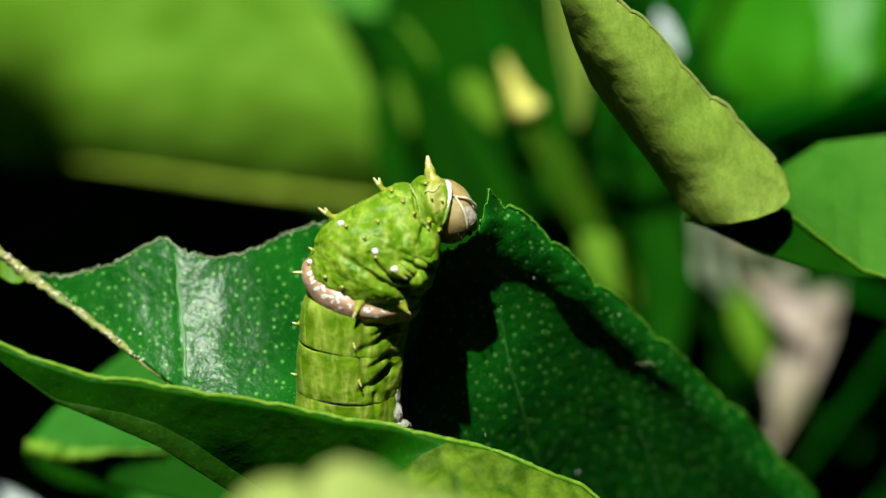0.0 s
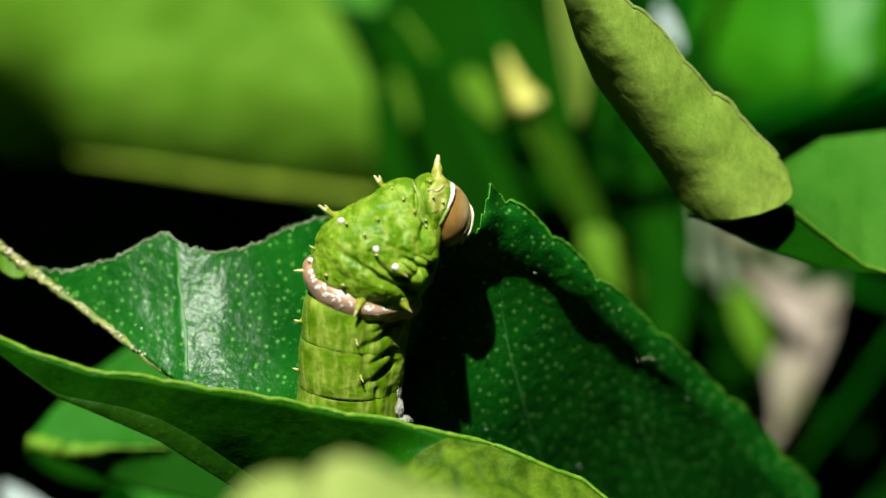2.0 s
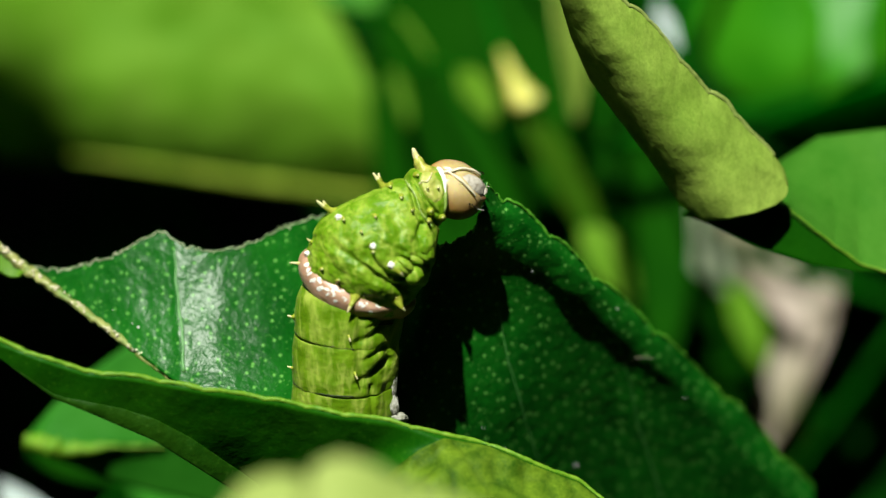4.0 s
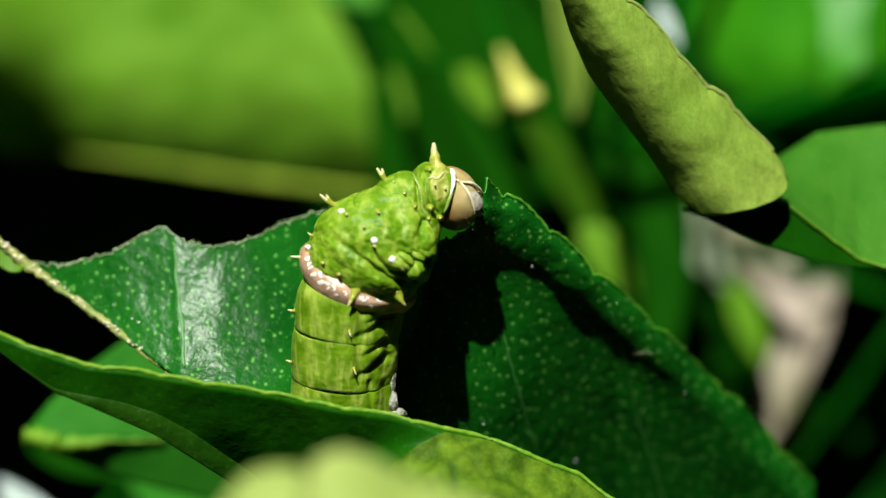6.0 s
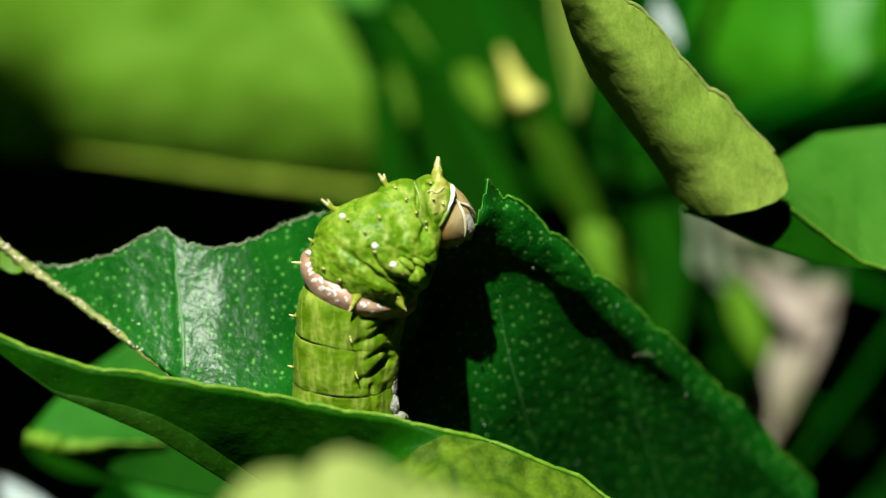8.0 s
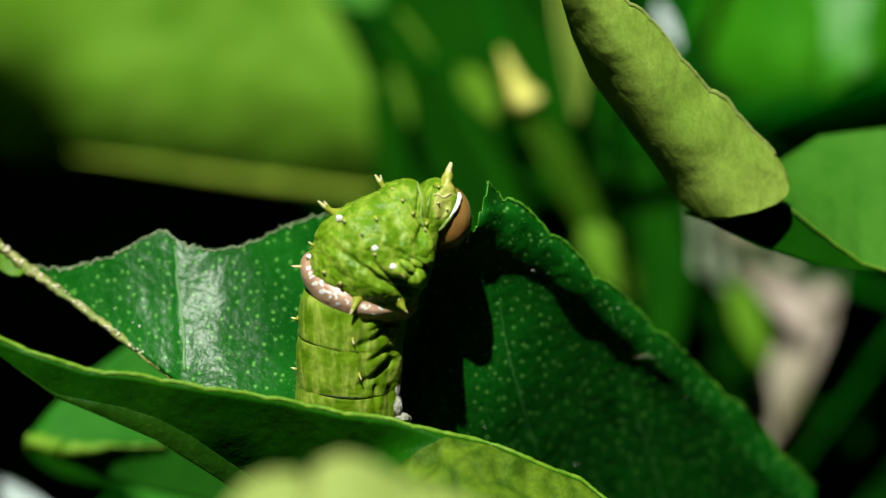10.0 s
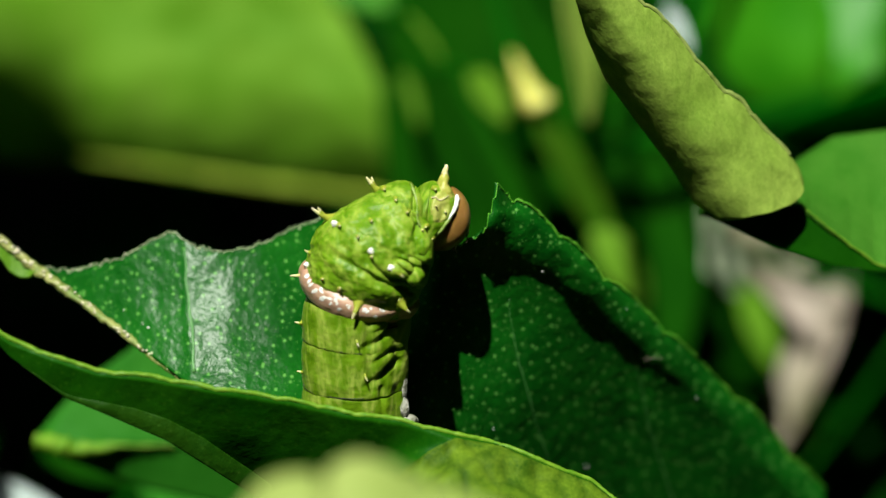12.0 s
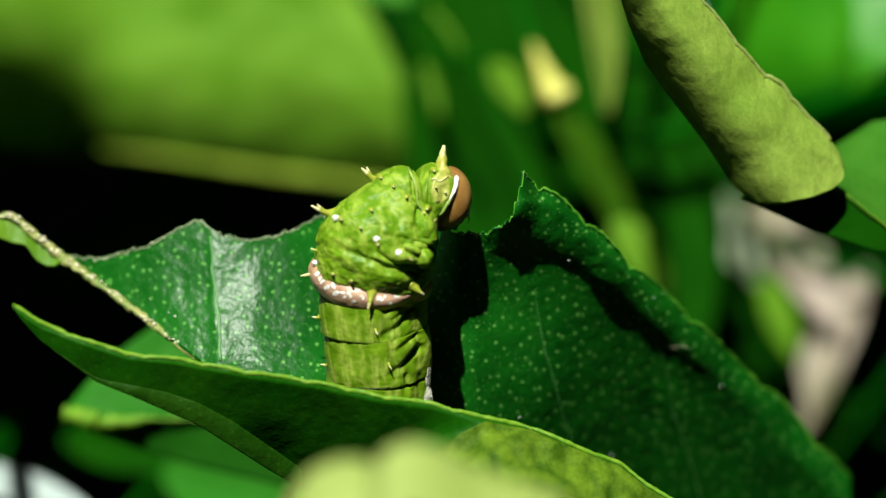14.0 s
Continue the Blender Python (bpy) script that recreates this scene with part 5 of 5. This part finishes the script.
def motions():
    sway(leaf_eaten, [(0, 0, -0), (0.5, -0.01, -0.05), (1, 0.1, -0.02), (1.5, 0.08, 0.01), (2, 0.09, -0.01), (2.5, -0.02, -0.02), (3, -0.04, -0.02), (5.5, 0.04, -0.06), (6, 0.04, 0.13), (6.5, 0.05, 0.06), (7, 0.05, 0.11), (7.5, 0, -0.01), (8, 0.06, 0.01), (10.5, 0.02, -0.05), (11, 0.05, -0.03), (11.5, -0.09, -0.03), (12, -0.08, 0.07), (12.5, -0.22, -0.1), (13, 0.17, -1.34), (13.5, 0.66, 0.52), (14, 0.42, 0.26)])
    sway(leaf_front, [(0, 0, -0), (0.5, 0.02, -0.01), (1, 0.07, -0.08), (1.5, 0.09, 0.01), (2, 0.07, -0.01), (2.5, -0, -0.08), (3, -0.11, -0.15), (5.5, 0.02, -0.05), (6, -0, 0.1), (6.5, 0.04, -0.01), (7, -0, -0.05), (7.5, -0, -0.1), (8, 0.04, -0.1), (10.5, -0, -0.17), (11, -0.02, -0.14), (11.5, -0.1, -0.17), (12, -0.01, 0.01), (12.5, -0.17, -0.17), (13, -0.05, -1.89), (13.5, 0.97, 0.69), (14, 0.74, 0.58)])
    sway(shoot, [(0, 0, -0), (0.5, 0.05, -0.01), (1, 0.04, -0.07), (1.5, 0.09, 0.01), (2, 0.04, -0.01), (2.5, 0.01, -0.07), (3, -0.15, -0.13), (5.5, 0, -0.04), (6, -0.04, 0.09), (6.5, 0.03, -0.01), (7, -0.04, -0.05), (7.5, -0.01, -0.08), (8, 0.02, -0.08), (10.5, -0.01, -0.14), (11, -0.07, -0.12), (11.5, -0.11, -0.15), (12, 0.28, 0.01), (12.5, 0.42, -0.15), (13, 1.31, -3.71), (13.5, 2.24, 0.67), (14, 2.26, 0.28)])
    sway(leaf_low, [(0, 0, -0), (0.5, 0.08, 0), (1, 0.08, -0.04), (1.5, 0.03, -0.09), (2, 0.13, -0.09), (2.5, 0.02, -0.22), (3, -0.02, -0.3), (5.5, 0.22, 0.19), (6, 0.05, 0.14), (6.5, 0.1, 0.01), (7, 0.02, -0.04), (7.5, 0.04, -0.01), (8, 0.17, -0.08), (10.5, 0.13, -0.19), (11, 0.05, -0.09), (11.5, -0.01, -0.43), (12, -0.06, 0.08), (12.5, 0.29, 0.41), (13, 0.68, -0.5), (13.5, 0.37, 0.27), (14, 0.69, 1.64)])
    sway(leaf_hanging, [(0, 0, -0), (0.5, 0.07, -0.07), (1, 0.14, -0.11), (1.5, 0.16, -0.09), (2, 0.18, -0.09), (2.5, 0.02, -0.06), (3, -0.03, -0.13), (5.5, 0.06, 0.04), (6, -0.03, 0.06), (6.5, 0.09, 0.01), (7, 0.02, -0.04), (7.5, -0.03, -0.01), (8, 0.02, -0.08), (10.5, 0.05, -0.1), (11, 0.12, -0.15), (11.5, 0.12, -0.45), (12, 0.36, 0.08), (12.5, 1.02, 0.23), (13, 0.82, -0.32), (13.5, 0.75, 0.04), (14, 2, 0.59)])
    sway(leaf_right, [(0, 0, -0), (0.5, 0.07, -0.07), (1, 0.14, -0.11), (1.5, 0.16, -0.09), (2, 0.18, -0.09), (2.5, 0.02, -0.06), (3, -0.03, -0.13), (5.5, 0.06, 0.04), (6, -0.03, 0.06), (6.5, 0.09, 0.01), (7, 0.02, -0.04), (7.5, -0.03, -0.01), (8, 0.02, -0.08), (10.5, 0.05, -0.1), (11, 0.12, -0.15), (11.5, 0.12, -0.45), (12, 0.36, 0.08), (12.5, 1.02, 0.23), (13, 0.82, -0.32), (13.5, 0.75, 0.04), (14, 2, 0.59)])
    bend(body["abd1"], [(0, 0, -0, 0), (0.5, 0, 0, 0), (1, 0.05, -0.09, 0), (1.5, 0.18, 0.15, 0), (2, 0.09, -0.06, 0), (2.5, 0.02, -0.05, 0), (3, -0.19, 0.01, 0), (5.5, -0.06, 0.09, 0), (6, -0.19, 0.16, 0), (6.5, -0.15, 0.07, 0), (7, -0.04, 0.14, 0), (7.5, -0.08, -0.06, 0), (8, -0.1, -0.11, 0), (10.5, 0.09, -0.08, 0), (11, 0.04, -0.12, 0), (11.5, -0.18, -0.14, 0), (12, -0.21, 0.01, 0), (12.5, -0.45, -0.03, 0), (13, -0.33, -1.18, 0), (13.5, 0.16, 0.31, 0), (14, 0.06, 0.15, 0)])
    bend(body["abd2"], [(0, 0, -0, 0), (0.5, 0, 0, 0), (1, 0.07, -0.11, 0), (1.5, 0.23, 0.19, 0), (2, 0.12, -0.07, 0.6), (2.5, 0.01, -0.07, -0.7), (3, -0.24, 0, -0.6), (5.5, -0.08, 0.11, 0), (6, -0.22, 0.21, 0.7), (6.5, -0.19, 0.09, 0.1), (7, -0.05, 0.17, 0), (7.5, -0.1, -0.08, -0.1), (8, -0.12, -0.14, -0.1), (10.5, 0.1, -0.11, -0.9), (11, 0.04, -0.15, -0.3), (11.5, -0.26, -0.19, -1.7), (12, -0.3, -0.02, -2.4), (12.5, -0.62, -0.08, -3), (13, -0.5, -1.53, -4.6), (13.5, 0.11, 0.33, -4.6), (14, -0.05, 0.1, -6.3)])
    bend(body["abd3"], [(0, 0, -0, 0), (0.5, 0, 0, 0), (1, 0.07, -0.11, 0), (1.5, 0.23, 0.19, 0), (2, 0.16, -0.15, -0.9), (2.5, -0.07, -0.13, -1), (3, -0.32, 0.01, -0.9), (5.5, -0.08, 0.11, 0), (6, -0.17, 0.26, 0), (6.5, -0.19, 0.15, 0), (7, -0.05, 0.17, 0), (7.5, -0.06, -0.15, 1.8), (8, -0.1, -0.21, 0.9), (10.5, 0.04, -0.24, 0), (11, 0.07, -0.36, 1), (11.5, -0.38, -0.39, -1), (12, -0.51, -0.2, -1.9), (12.5, -0.91, -0.26, -3.7), (13, -0.96, -1.76, -6.1), (13.5, -0.32, 0.1, -4.7), (14, -0.71, -0.04, -7.5)])
    bend(body["meta"], [(0, 0, -0, 0), (0.5, -0.04, -0.1, 0.4), (1, 0.05, -0.11, 0.3), (1.5, 0.22, 0.13, 0.7), (2, 0.06, -0.26, -0.3), (2.5, -0.16, -0.29, -0.2), (3, -0.26, -0.17, 1.8), (5.5, 0.03, -0, 3.3), (6, -0.06, 0.14, 3.3), (6.5, -0.09, 0.12, 2.8), (7, 0.03, 0.09, 3.1), (7.5, 0.07, -0.23, 3.1), (8, -0.02, -0.29, 3.1), (10.5, -0.04, -0.43, 1.6), (11, -0.06, -0.69, 0.6), (11.5, -0.64, -0.63, -1.7), (12, -0.9, -0.4, -2.7), (12.5, -1.45, -0.37, -5), (13, -1.57, -2.05, -6.5), (13.5, -0.94, -0.05, -6.7), (14, -1.62, -0.25, -11.3)])
    bend(body["meso"], [(0, 0, -0, 0), (0.5, -0.01, -0.2, 1.7), (1, 0.01, -0.13, 0.7), (1.5, 0.26, 0.08, 1.1), (2, -0.01, -0.23, 0.3), (2.5, -0.24, -0.28, 0.4), (3, -0.24, -0.21, 0.9), (5.5, 0.25, -0.17, 3.7), (6, 0.16, -0.06, 3.7), (6.5, 0.08, -0.03, 2.9), (7, 0.27, -0.07, 4), (7.5, 0.35, -0.42, 4.4), (8, 0.21, -0.5, 4.6), (10.5, -0.09, -0.45, 3.8), (11, -0.05, -0.72, 2.9), (11.5, -0.81, -0.56, -0.2), (12, -1.22, -0.32, -1), (12.5, -1.9, -0.25, -2.9), (13, -2.24, -1.91, -4.8), (13.5, -1.51, 0.13, -4.6), (14, -2.64, -0.1, -8.4)])
    bend(body["collar"], [(0, 0, -0, 0), (0.5, 0.12, -0.18, 2.9), (1, 0.05, 0.01, 4.3), (1.5, 0.29, 0.26, 9.6), (2, -0.01, -0.13, 6.2), (2.5, -0.12, -0.31, 7.2), (2.7, -0.13, -0.3, 3.2), (2.8, -0.16, -0.29, -4.7), (2.9, -0.18, -0.28, -8.2), (3, -0.18, -0.28, -8.6), (5.5, 0.39, 0.11, 1.9), (6, 0.32, 0.09, 3.9), (6.5, 0.23, 0.1, 3.5), (7, 0.23, -0.2, 4), (7.5, 0.36, -0.35, 6.2), (8, 0.25, -0.57, 8.3), (10.5, 0.24, -0.48, 13.9), (11, 0.26, -0.77, 12.4), (11.5, -0.54, -0.55, 10.9), (12, -0.91, -0.36, 9.5), (12.5, -1.71, -0.25, 9.6), (13, -2.26, -1.59, 9.6), (13.5, -1.31, 0.22, 9.7), (14, -2.51, 0.17, 3.8)])
    bend(body["pro"], [(0, 0, -0, 0), (0.5, 0.22, -0.2, 4), (1, 0.1, -0.02, 8), (1.5, 0.33, 0.04, 18), (2, 0.02, -0.31, 12), (2.5, 0.03, -0.67, 14), (2.7, -0.06, -0.48, 6), (2.8, -0.24, -0.1, -10), (2.9, -0.33, 0.07, -17), (3, -0.33, 0.09, -18), (5.5, 0.41, 0.52, 0), (6, 0.4, 0.27, 4), (6.5, 0.31, 0.22, 4), (7, 0.1, -0.3, 4), (7.5, 0.27, -0.33, 8), (8, 0.2, -0.78, 12), (10.5, 0.49, -0.98, 24), (11, 0.51, -1.27, 22), (11.5, -0.23, -1.09, 22), (12, -0.52, -0.93, 20), (12.5, -1.39, -0.88, 22), (13, -2.09, -2.01, 24), (13.5, -0.93, -0.42, 24), (14, -2.06, -0.2, 16)])
    nod(body["head"], [(0, 0, 0, 10, 36, 38), (0.5, 0.18, -0.34, 8, 24, 34), (1, 0.02, -0.3, 6, 26, 32), (1.5, 0.09, -0.57, 0, 8, 24), (2, -0.12, -0.73, -2, -8, 14), (2.5, -0.14, -1.15, -4, -24, 4), (2.7, 0.03, -0.57, 8, -6, 8), (2.8, 0.38, 0.6, 40, 34, 15), (2.9, 0.55, 1.15, 54, 50, 18), (3, 0.56, 1.19, 56, 52, 18), (5.5, 0.86, 0.79, 24, 36, 30), (6, 0.63, 0.26, 16, 34, 34), (6.5, 0.54, 0.21, 14, 32, 34), (7, 0.06, -0.44, 12, 36, 36), (7.5, 0.19, -0.61, 8, 32, 34), (8, 0.06, -1.2, 5, 30, 32), (10.5, -0.14, -1.11, -6, -42, 0), (11, -0.07, -1.34, -6, -42, 0), (11.5, -0.81, -1.16, -6, -42, 0), (12, -1.06, -0.94, -6, -42, 0), (12.5, -1.97, -0.95, -6, -42, 0), (13, -2.72, -2.14, -6, -42, 0), (13.5, -1.56, -0.55, -6, -42, 0), (14, -2.53, -0.08, -6, -42, 0)])


motions()
